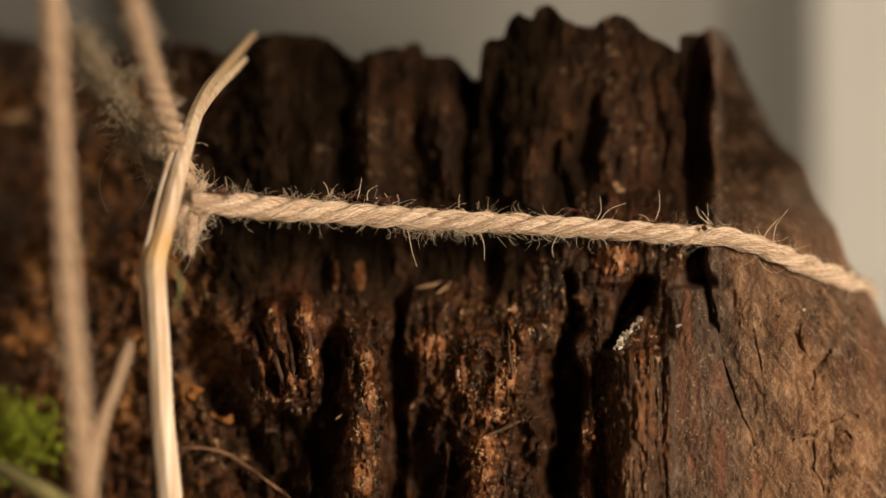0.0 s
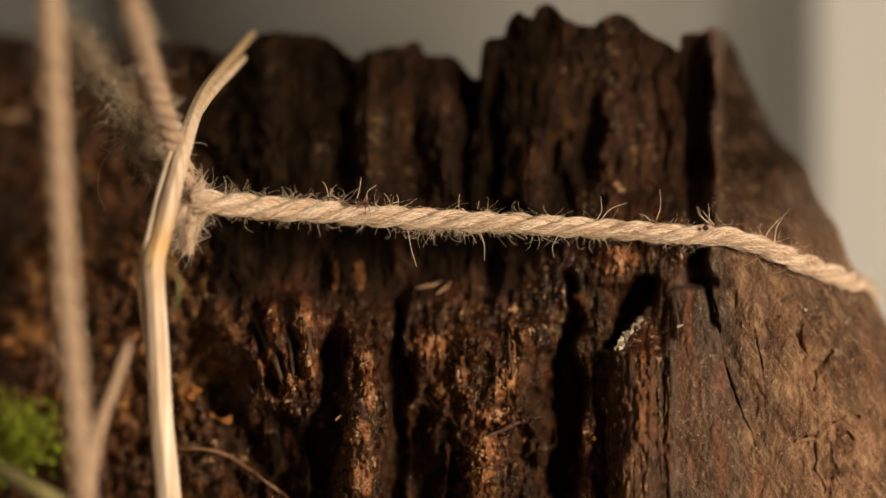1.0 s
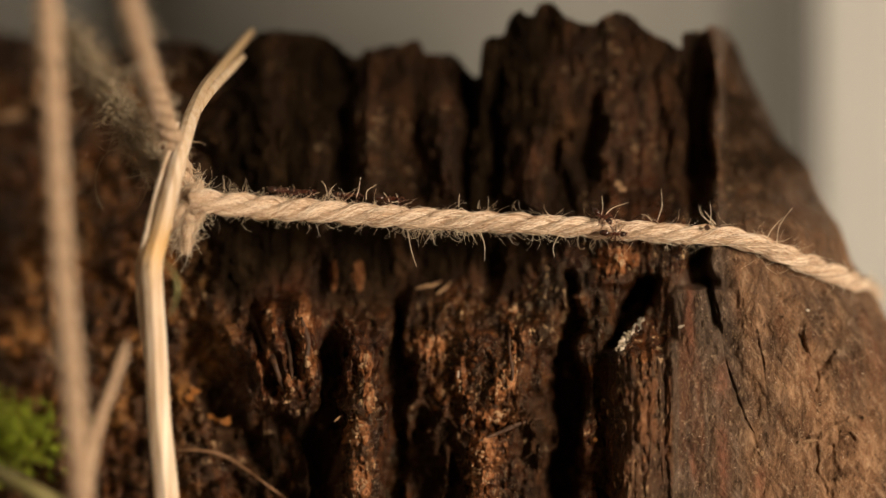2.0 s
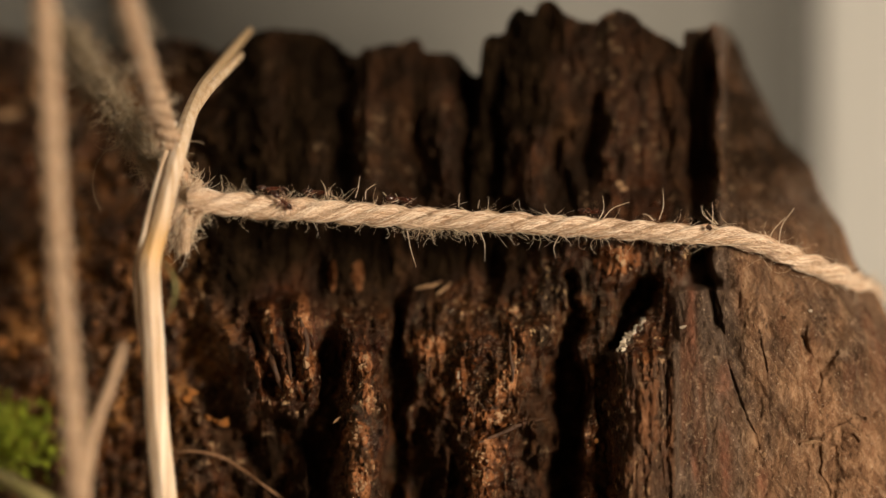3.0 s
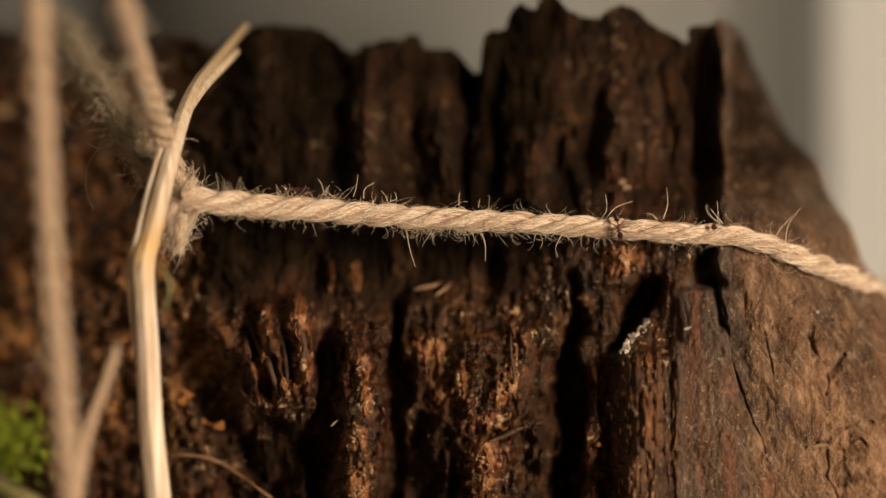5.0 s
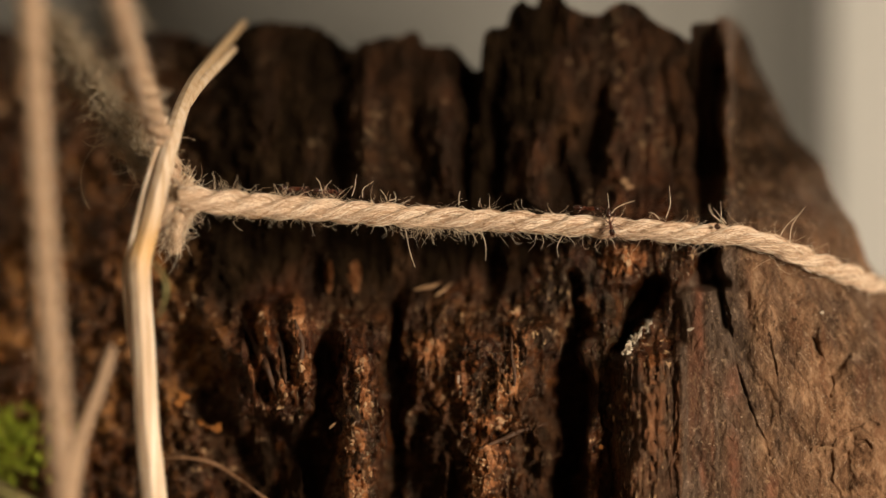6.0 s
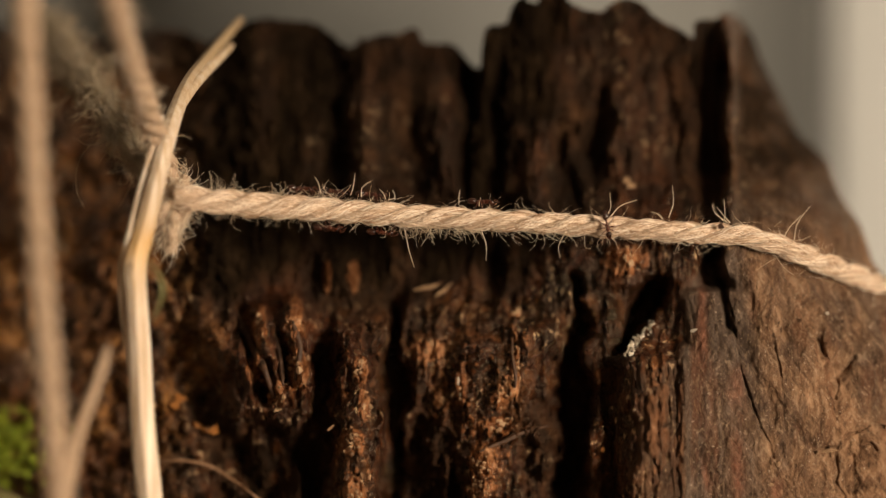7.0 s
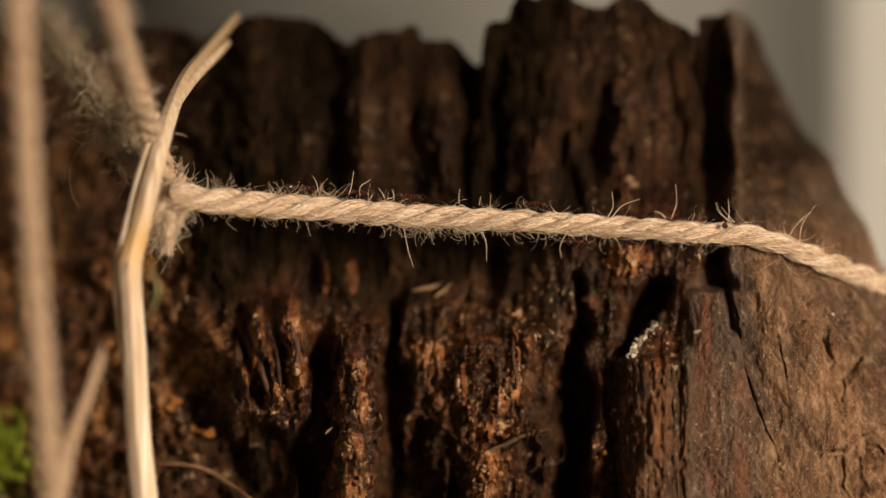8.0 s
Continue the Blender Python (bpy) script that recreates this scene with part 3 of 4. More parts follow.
def depth(u, v):
    """How far the face of the stump lies behind the twine, in metres."""
    u, v = np.asarray(u, float), np.asarray(v, float)
    bare = bareness(u, v)
    y = 5.0 + 8.0 * np.maximum(0.85 * step(640, 480, v) * step(1040, 860, u) * step(380, 480, u), 1.05 * step(430, 300, v))
    y = y + (8.5 - 5.5 * step(840, 856, u)) * step(320, 60, v)
    y = y + 0.052 * np.maximum(0, 470 - u) + 20 * np.clip((80 - u) / 430, 0, 1) ** 2
    y = y - 3.5 * np.maximum(step(1120, 1240, u) * step(300, 420, v), step(1058, 1100, u) * step(560, 640, v)) - 2.5 * step(480, 640, v)
    y = y + 4.0 * step(860, 735, u) * step(520, 600, v) * step(690, 720, u)
    q = np.clip((u - 1215) / (edge(v) - 1215), 0, 1)
    y = y + (17 - 6 * step(430, 120, v)) * (1 - np.sqrt(np.maximum(0, 1 - q ** 1.95)))
    calm = 1 - 0.75 * step(1140, 1205, u)
    bent = u + calm * 34 * (fbm(u / 46.0, v / 70.0, 10, 3) - 0.5) + calm * 13 * (fbm(u / 11.0, v / 17.0, 11, 2) - 0.5)
    for row in GROOVES:
        y = y + streak(bent, v, row)
    for row in RIDGES:
        y = y - streak(bent, v, row)
    rough = 1 - 0.86 * bare
    y = y + rough * (2.0 * (1 - ridged(u / 74.0, v / 230.0, 1)) + 2.2 * (fbm(u / 30.0, v / 62.0, 4) - 0.5))
    crumb = step(480, 560, v) * step(1080, 1040, u) * (1 - 0.9 * np.exp(-np.abs((u - 948) / 36) ** 3 - np.abs((v - 625) / 85) ** 4))
    flow = 30 * (fbm(u / 60.0, v / 60.0, 9, 3) - 0.5)
    y = y + rough * crumb * (3.0 * (0.55 - ridged((u + flow) / 76.0, (v + 0.8 * u) / 90.0, 6, 5)) + 1.2 * (0.5 - fbm(u / 18.0, v / 18.0, 2, 3)))
    grain = grainy(u, v)
    near, _, own = lumps(u + 5 * (vnoise(u / 8.0, v / 8.0, 3) - 0.5), v, 11.0, 13.0, 2)
    grain = grain * (0.25 + 0.75 * step(0.42, 0.62, fbm(u / 34.0, v / 44.0, 1, 2)))
    y = y - grain * (0.05 + 0.75 * own ** 2) * (1 - np.minimum(near / 0.65, 1) ** 2)
    near, _, own = lumps(u + flow, v - 0.5 * flow, 27.0, 32.0, 7)
    y = y - grain * (0.2 + 1.5 * own) * (1 - np.minimum(near / 0.8, 1) ** 2)
    near, _, own = lumps(u, v, 5.5, 6.0, 6)
    y = y - grain * 0.25 * own * (1 - np.minimum(near / 0.6, 1) ** 2)
    y = y + rough * (0.9 * (0.5 - ridged(u / 15.0, v / 34.0, 7, 3)) + 0.45 * (0.5 - fbm(u / 6.0, v / 14.0, 9, 2)))
    fibrous = step(1072, 1090, u) * step(1200, 1182, u) * step(600, 640, v)
    y = y + fibrous * (-1.2 + 1.3 * (0.5 - ridged((u + 0.3 * flow) / 13.0, v / 85.0, 4, 3)) + 0.4 * (0.5 - fbm(u / 5.0, v / 22.0, 2, 2)))
    y = y + bare * (1.6 * (fbm(u / 120.0, v / 260.0, 3) - 0.5) + 0.55 * (0.5 - fbm(u / 9.0, v / 22.0, 5, 3)) + 0.5 * (0.5 - ridged(u / 38.0, v / 120.0, 8, 3)) + 0.22 * (0.5 - fbm((u + 0.6 * v) / 4.0, (v - 0.6 * u) / 16.0, 7, 2)))
    west = step(500, 400, u)
    near, _, own = lumps(u + flow, v + 0.5 * flow, 34.0, 30.0, 4)
    y = y + west * (1.6 * (0.5 - fbm(u / 15.0, v / 15.0, 1, 3)) - (0.2 + 1.6 * own ** 2) * (1 - np.minimum(near / 0.75, 1) ** 2) + 1.6 * (0.5 - fbm((u - 0.6 * v) / 24.0, v / 60.0, 8, 3)))
    y = y + crack_depth(u, v) - 0.5 * paleness(u, v)
    return y / 1000


def rim_at(u):
    u = np.asarray(u, float)
    return np.interp(u, RIM[:, 0], RIM[:, 1]) + 9 * (fbm(u / 10.0, 0 * u + 3.3, 2, 3) - 0.5)


def stump():
    cols, low, high, back, cap = 1060, 36, 600, 70, 10
    a = (np.concatenate([np.linspace(LEFT, 300, 220, endpoint=False), np.linspace(300, 1266, cols - 220)]) - LEFT) / (1266 - LEFT)
    rim = rim_at(LEFT + (1266 - LEFT) * a)
    s = np.concatenate([np.linspace(0, 1, low, endpoint=False) ** 0.8 * (FOOT - 920) / FOOT, np.linspace((FOOT - 920) / FOOT, 1, high)])
    rows = len(s)
    v = FOOT + (rim[None, :] - FOOT) * s[:, None]
    u = LEFT + (1266 - LEFT) * a[None, :] + (edge(v) - 1266) * a[None, :] ** (1 + 14 * step(430, 200, v))
    y = depth(u, v)
    k = UNIT * (DIST + y) / DIST
    front = np.stack([(u - 784) * k, y, MID_Z - (v - 441) * k], -1)
    # round the back, from the buttress to the far side
    w = np.linspace(0, 1, back + 2)[1:-1]
    right, left = front[:, -1], front[:, 0]
    blend = (1 - np.cos(w * math.pi)) / 2
    ring = right[:, None] * (1 - blend[None, :, None]) + left[:, None] * blend[None, :, None]
    bulge = np.sin(w * math.pi)[None, :]
    ring[:, :, 1] += 0.052 * bulge + 0.004 * (fbm(w[None, :] * 14, s[:, None] * 5, 4) - 0.5) * bulge
    ring[:, :, 2] -= 0.020 * s[:, None] ** 5 * np.sqrt(bulge)
    ring[:, :, 2] += s[:, None] * 0.006 * (fbm(w[None, :] * 25, 0 * s[:, None] + 1.7, 6) - 0.5) * bulge
    body = np.concatenate([front, ring], 1)
    body[0, :, 2] = 0.0
    body[:, :, 1] = np.minimum(body[:, :, 1], 0.066)
    n = cols + back
    # the broken, hollow top
    centre = body[-1].mean(0)
    floor_z = body[-1][:, 2].min() - 0.004
    inner = []
    for i in range(cap):
        f = i / (cap - 1)
        r = body[-1] * (1 - f) + centre * f
        r[:, 1] = body[-1][:, 1] * (0.8 - 0.8 * f) + centre[1] * (0.2 + 0.8 * f)
        ang = np.linspace(0, 6.28, n)
        r[:, 2] = floor_z + 0.004 * (fbm(np.cos(ang) * 9 * (1 - f) + 20, np.sin(ang) * 9 * (1 - f) + 20, 5) - 0.5)
        inner.append(r)
    verts = np.concatenate([body.reshape(-1, 3)] + inner)
    total = rows + cap
    low_row, col = np.arange(total - 1)[:, None] * n, np.arange(n)[None, :]
    nxt = (col + 1) % n
    faces = np.stack([low_row + col, low_row + nxt, low_row + n + nxt, low_row + n + col], -1).reshape(-1, 4)
    base = (0.0, 0.03, 0.0)
    top = thing("tree_stump", "weathered dark brown tree stump with jagged top and crumbling rotten front", "stump", base)
    me = mesh_from("trunk", verts - np.array(base), faces)
    for tag_name, field in (("bare", bareness), ("overlay", darkened), ("mould", mouldy), ("slate", slaty), ("red", reddened), ("pale", lambda u, v: np.maximum(paleness(u, v) * (1 - 0.6 * darkened(u, v)), grains(u, v)))):
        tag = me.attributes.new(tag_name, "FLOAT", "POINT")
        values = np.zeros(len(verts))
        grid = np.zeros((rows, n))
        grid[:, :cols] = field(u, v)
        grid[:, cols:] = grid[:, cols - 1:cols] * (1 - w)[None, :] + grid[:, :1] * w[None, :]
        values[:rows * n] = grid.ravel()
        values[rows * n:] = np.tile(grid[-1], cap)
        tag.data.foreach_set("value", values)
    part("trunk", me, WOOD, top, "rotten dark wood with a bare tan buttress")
    return top


STUMP = stump()


# ---- straw ----
def straw():
    p = [(300, 1875, 6), (306, 1300, -4), (306, 1000, -8), (301, 882, -9), (288, 740, -9.5), (281, 600, -10), (276, 520, -10), (274, 468, -10), (286, 420, -9.5),
         (304, 350, -9), (322, 280, -7.5), (340, 220, -4), (362, 168, 1), (392, 128, 8), (424, 90, 15), (450, 60, 20)]
    radii = [26, 26, 26, 26, 24.5, 23, 22.5, 24, 22, 20, 18.5, 16.5, 14, 11.5, 9.5, 5.5]
    path = along([(*spot(u, v, y / 1000), r * UNIT) for (u, v, y), r in zip(p, radii)], 14)
    base = spot(300, FOOT, 0.010)
    base.z = 0
    path[:, 2] = np.maximum(path[:, 2], 0.0)

    def ribs(ang, i):
        return (0.9 + 0.10 * np.cos(2 * ang)) * (1 + 0.045 * np.cos(9 * ang + 0.3) + 0.03 * np.cos(17 * ang + i * 0.01))
    top = thing("straw", "dry pale yellow straw stem bent at an orange node", "straw", base)
    geo = tube(path[:, :3], path[:, 3], 48, ribs)
    me = mesh_from("stem", *shifted(geo, base))
    tag = me.attributes.new("node_tint", "FLOAT", "POINT")
    zs = geo[0][:, 2]
    zn = spot(0, 432, 0).z
    tag.data.foreach_set("value", 0.62 * np.exp(-((zs - zn) / 0.0036) ** 2))
    # duller above the node, most towards the tip
    old = me.attributes.new("dulled", "FLOAT", "POINT")
    old.data.foreach_set("value", 0.28 * step(spot(0, 470, 0).z, spot(0, 400, 0).z, zs) + 0.75 * step(spot(0, 300, 0).z, spot(0, 90, 0).z, zs))
    part("stem", me, STRAW, top)
    # the peeling sheath and the split tip
    sheath = [(264, 640, -9.4), (255, 560, -9.8), (252, 480, -10), (264, 425, -10), (282, 350, -9), (302, 280, -8), (322, 220, -6)]
    sp = along([(*spot(u, v, y / 1000), r * UNIT) for (u, v, y), r in zip(sheath, (1.5, 4, 6, 6, 6, 5, 1.5))], 10)
    part("sheath", shifted(tube(sp[:, :3], sp[:, 3], 14), base), STRAW, top)
    fork = [(352, 200, -2.5), (374, 166, 1.5), (402, 136, 8), (420, 118, 11), (434, 104, 14)]
    fp = along([(*spot(u, v, y / 1000), r * UNIT) for (u, v, y), r in zip(fork, (9, 10.5, 9, 7.5, 5))], 8)
    tip = mesh_from("split_tip", *shifted(tube(fp[:, :3], fp[:, 3], 14), base))
    tip.attributes.new("dulled", "FLOAT", "POINT").data.foreach_set("value", np.full(len(tip.vertices), 0.65))
    part("split_tip", tip, STRAW, top)

    blade = [(296, 462, -14), (312, 480, -17), (320, 505, -18), (316, 532, -17), (304, 560, -15)]
    bp = along([(*spot(u, v, y / 1000), r * UNIT) for (u, v, y), r in zip(blade, (2, 4, 4.5, 3.5, 1.5))], 8)
    part("leaf_blade", shifted(tube(bp[:, :3], bp[:, 3], 10, lambda ang, i: 0.55 + 0.45 * np.abs(np.cos(ang))), base), STEM, top, "thin olive leaf blade")


straw()


# ---- twine ----
def chip_mesh(name, seed, flat):
    """A broken crumb: a small faceted lump, 1 unit across."""
    bm = bmesh.new()
    bmesh.ops.create_icosphere(bm, subdivisions=1, radius=0.5)
    rng = np.random.RandomState(seed)
    for vert in bm.verts:
        vert.co = Vector((vert.co.x * (1 + rng.uniform(-0.55, 0.55)), vert.co.y * (1 + rng.uniform(-0.6, 0.6)), vert.co.z * flat * (1 + rng.uniform(-0.4, 0.4))))
    me = bpy.data.meshes.new(name)
    bm.to_mesh(me)
    bm.free()
    return me


def strands(points, radius, pitch, count=3, lay=1.0, steps=14, phase=0.0, thin=(), bulge=0.48):
    """The twisted strands of a cord through points of the plan (u, v, mm), and the lines in their middle."""
    path = along([spot(u, v, y / 1000) for u, v, y in points], steps)
    run = np.concatenate([[0], np.cumsum(np.linalg.norm(np.diff(path, axis=0), axis=1))])
    fine = np.arange(0, run[-1], 0.00022)
    path = np.stack([np.interp(fine, run, path[:, i]) for i in range(3)], 1)
    _, side, up = frames_of(path)
    out, cores = [], []
    if thin:
        radius = radius * np.interp(784 + path[:, 0] / (UNIT * (1 + path[:, 1] / DIST)), *zip(*thin))
    for i in range(count):
        a = lay * 2 * math.pi * fine / pitch + 2 * math.pi * i / count + phase + 0.5 * (vnoise(fine * 150, 0 * fine + 2.2, 7) - 0.5)
        wob = 1 + 0.12 * (vnoise(fine * 300, 0 * fine + i * 3.1, 4) - 0.5)
        centre = path + (np.cos(a) * radius * bulge * wob)[:, None] * side + (np.sin(a) * radius * bulge * wob)[:, None] * up
        r = radius * (1.05 - bulge) * (1 + 0.14 * (vnoise(fine * 400, 0 * fine + i * 7.7, 6) - 0.5))

        def yarn(ang, j, i=i, a=a):
            t = ang - lay * 0.8 * a[j]
            return 1 + 0.05 * np.cos(7 * t + i) + 0.04 * np.cos(13 * t + 2 * i)
        out.append(tube(centre, r, 26, yarn))
        cores.append((centre, a, r))
    return path, out, cores


def lying(cores, side_of, count, rng, lay):
    """Fibres on the skin of the strands, nearly along the cord."""
    side, up = side_of
    out = []
    for _ in range(count):
        centre, a, r = cores[rng.randint(len(cores))]
        n = rng.randint(8, 24)
        i0 = rng.randint(0, len(centre) - n - 1)
        i = np.arange(i0, i0 + n, 2)
        b = a[i0] + rng.uniform(-1.5, 1.5) + (a[i] - a[i0]) * rng.uniform(-1.2, 1.0) + 0.06 * rng.normal(size=len(i))
        lift = r[i] * (1.0 + 0.04 * rng.rand() + rng.choice([0.03, 0.12, 0.34], p=[0.5, 0.32, 0.18]) * np.sin(np.linspace(0, 3.1, len(i))))
        p = centre[i] + (np.cos(b) * lift)[:, None] * side[i] + (np.sin(b) * lift)[:, None] * up[i]
        out.append(tube(p, rng.uniform(0.000022, 0.00006), 4))
    return joined(out)


def hair(start, way, length, bend, rng, radius):
    n = 8
    pts = [np.array(start, float)]
    d = np.array(way, float)
    d /= np.linalg.norm(d)
    axis = rng.normal(size=3) * bend
    for _ in range(n):
        pts.append(pts[-1] + d * length / n)
        d = d + np.cross(axis, d) / n + rng.normal(size=3) * 0.10
        d /= np.linalg.norm(d)
        axis = axis + rng.normal(size=3) * 0.35
    r = radius * np.linspace(1, 0.5, n + 1)
    return tube(np.array(pts), r, 3)


def fuzz(path, radius, count, rng, length=(0.0008, 0.0030), lie=0.75, thick=(0.00004, 0.00008), ahead=0.0):
    """Loose fibres along a cord; most of them lie along it."""
    tan, side, up = frames_of(path)
    out = []
    for _ in range(count):
        i = rng.randint(2, len(path) - 2)
        a = rng.uniform(0, 2 * math.pi)
        n = side[i] * math.cos(a) + up[i] * math.sin(a)
        w = n * rng.uniform(0.10, 0.60) + tan[i] * rng.choice([-1, 1]) * rng.uniform(0.3, 1.4) * lie * 1.3
        out.append(hair(path[i] + n * radius * rng.uniform(0.78, 0.98), w, rng.uniform(*length) * (0.5 + rng.rand()), rng.choice([rng.uniform(0.1, 0.9), rng.uniform(1.5, 3.5)], p=[0.75, 0.25]), rng, rng.uniform(*thick)))
    return joined(out)


def rest_on_face(u, v):
    """How deep the twine lies where it rests on the buttress, in mm."""
    return float(np.mean([depth(u + a, v + b) for a in (-12, 0, 12) for b in (-10, 0, 10)])) * 1000 - 1.5


TWINE = [(338, 352, -4.8), (368, 358, -4.6), (400, 362, -4.0), (500, 370, -2.0), (600, 377, -0.6), (720, 386, 0), (850, 393, 0), (980, 400, 0), (1100, 408, -0.1), (1200, 415, -0.2)]
TWINE += [(u, v, rest_on_face(u, v)) for u, v in ((1268, 418), (1325, 429), (1390, 455), (1450, 478), (1495, 496))]
TWINE += [(1524, 511, TWINE[-1][2] + 9), (1533, 526, TWINE[-1][2] + 22), (1515, 538, TWINE[-1][2] + 34)]
TWINE_R, PITCH = 0.00129, 0.0125
THIN = ((330, 1.12), (480, 1.10), (640, 1.02), (800, 0.96), (1000, 0.92), (1500, 0.95))   # how its thickness goes along u
# the long stray fibres: root u, v, tip u, v
STRAYS = [(632, 352, 640, 315), (650, 355, 668, 328), (583, 350, 572, 322), (600, 352, 590, 335), (690, 358, 680, 342), (695, 360, 702, 344),
          (812, 368, 814, 344), (846, 370, 848, 356), (722, 408, 738, 472), (850, 412, 857, 462), (1062, 390, 1108, 360), (1055, 390, 1062, 348),
          (1160, 390, 1166, 336), (1150, 392, 1130, 380), (1252, 395, 1252, 360), (1258, 398, 1232, 366), (1262, 398, 1240, 372), (990, 412, 980, 456),
          (400, 345, 398, 312), (1368, 435, 1395, 370), (1350, 430, 1380, 385)]


def twine():
    rng = np.random.RandomState(5)
    base = spot(784, 390)
    path, yarns, cores = strands(TWINE, TWINE_R, PITCH, 3, -1.0, thin=THIN, bulge=0.53)
    top = thing("jute_twine", "fuzzy three-ply tan jute twine stretched taut to the stump", "twine", base)
    cam.data.dof.focus_object = top
    for g in yarns:
        part("strand", shifted(g, base), JUTE, top)
    tagged(part("skin_fibre", shifted(lying(cores, frames_of(path)[1:], 7500, rng, -1.0), base), SKIN_FIBRE, top), kind="stuff")
    tagged(part("fuzz", shifted(fuzz(path, TWINE_R, 1500, rng, length=(0.0006, 0.0030), thick=(0.000014, 0.000030)), base), FUZZ, top), kind="stuff")
    for u0, v0, u1, v1 in STRAYS:
        deep = float(np.interp(u0, [p[0] for p in TWINE[:15]], [p[2] for p in TWINE[:15]])) / 1000
        a, b = spot(u0, v0, deep - 0.0006), spot(u1, v1, deep - 0.0003)
        mid = (a + b) / 2 + Vector((rng.uniform(-1, 1) * 9 * UNIT, 0, rng.uniform(-1, 1) * 5 * UNIT))
        p = along([a, mid, b], 6)
        part("stray_fibre", shifted(tube(p, np.linspace(0.000052, 0.000024, len(p)), 5), base), FUZZ, top)
    speck = chip_mesh("speck", 7, 0.8)
    speck.materials.append(BARK_CHIP)
    dot = new("speck", speck)
    dot.parent = top
    dot.matrix_basis = Matrix.Translation(spot(1247, 404, -0.0016) - base) @ Matrix.Diagonal((11 * UNIT, 10 * UNIT, 13 * UNIT, 1))
    tagged(dot, "dark bark speck")
    # the tufts that hang below
    tan, side, up = frames_of(path)
    us = 784 + path[:, 0] / (UNIT * (DIST + path[:, 1]) / DIST)
    tuft = []
    for lo, hi, count, sign in ((735, 800, 66, -1), (800, 860, 42, -1), (860, 1000, 30, -1), (1020, 1060, 14, -1), (600, 735, 26, -1), (1100, 1220, 16, -1), (565, 610, 34, 1), (640, 710, 20, 1), (780, 1000, 18, 1), (390, 470, 34, 1), (470, 540, 34, 1), (385, 520, 30, -1), (520, 600, 12, -1)):
        span = np.where((us > lo) & (us < hi))[0]
        for i in rng.choice(span, count):
            w = np.array([rng.normal() * 1.3 + 0.3, -0.5 * rng.rand(), sign * (0.25 + 0.8 * rng.rand())])
            tuft.append(hair(path[i] + np.array([0, -0.0003 * rng.rand(), sign * TWINE_R * 0.92]), w, rng.uniform(0.0008, 0.0034), rng.uniform(0.3, 2.6), rng, rng.uniform(0.000016, 0.000034)))
    tagged(part("tuft", shifted(joined(tuft), base), FUZZ, top), kind="stuff")
    # the knot round the straw
    for pts, r in (([(352, 338, 1), (330, 356, -3.5), (312, 384, -4.5), (306, 408, -2), (318, 410, 4), (346, 376, 4)], 0.0010),
                   ([(362, 354, -1), (350, 378, -3), (338, 408, -4), (328, 444, -3)], 0.0012),
                   ([(354, 330, 0), (342, 352, -3), (350, 374, -4), (368, 364, -2)], 0.0011)):
        kp, ky, _ = strands(pts, r, 0.012, 2, -1.0, bulge=0.40)
        wrap = part("knot_wrap", shifted(ky[0], base), JUTE, top)
        part("knot_strand", shifted(ky[1], base), JUTE, wrap)
        tagged(part("knot_fuzz", shifted(fuzz(kp, r, 420, rng, thick=(0.00002, 0.000045)), base), FUZZ, wrap), kind="stuff")
    return path


TRAIL = twine()


def cord(name, label, points, radius, material, fuzzy, seed, hairs=(0.0008, 0.0030)):
    rng = np.random.RandomState(seed)
    path, yarns, _ = strands(points, radius, PITCH * 0.9, 3, -1.0, bulge=0.46)
    base = Vector(path[0])
    top = thing(name, label, "twine", base)
    for g in yarns:
        part("strand", shifted(g, base), material, top)
    tagged(part("fuzz", shifted(fuzz(path, radius, fuzzy, rng, hairs), base), material if material is GREY_JUTE else FUZZ, top), kind="stuff")
    return top


cord("hanging_twine", "tan jute twine running up from the knot", [(340, 356, 0), (322, 290, -2), (296, 215, -13), (265, 112, -27), (236, 10, -38), (204, -120, -50), (155, -330, -68)],
             0.00145, DULL_JUTE, 900, 11)
cord("upright_twine", "thick tan jute twine hanging upright before the stump", [(60, -700, -42), (76, -200, -42), (90, 0, -42), (100, 160, -42), (108, 320, -42), (118, 480, -42), (132, 640, -41), (144, 780, -40), (152, 900, -39), (160, 1300, -36), (165, 1860, -34)],
     0.00150, DULL_JUTE, 900, 12)
FRAYED = cord("frayed_twine", "frayed grey-brown jute twine end behind the straw", [(330, 345, 3), (300, 312, 4), (264, 268, 4), (222, 200, 8), (180, 140, 14), (140, 90, 22), (100, 60, 30)],
     0.0011, GREY_JUTE, 2400, 13, (0.0014, 0.0056))


def loose_loop():
    """The long fibre that springs from the frayed end."""
    p = along([spot(u, v, y / 1000) for u, v, y in ((226, 258, 6), (200, 270, 5), (183, 292, 4), (176, 322, 4), (179, 350, 4), (190, 374, 5))], 8)
    part("stray_fibre", shifted(tube(p, np.linspace(0.00006, 0.00004, len(p)), 6), FRAYED.location), GREY_JUTE, FRAYED)


loose_loop()


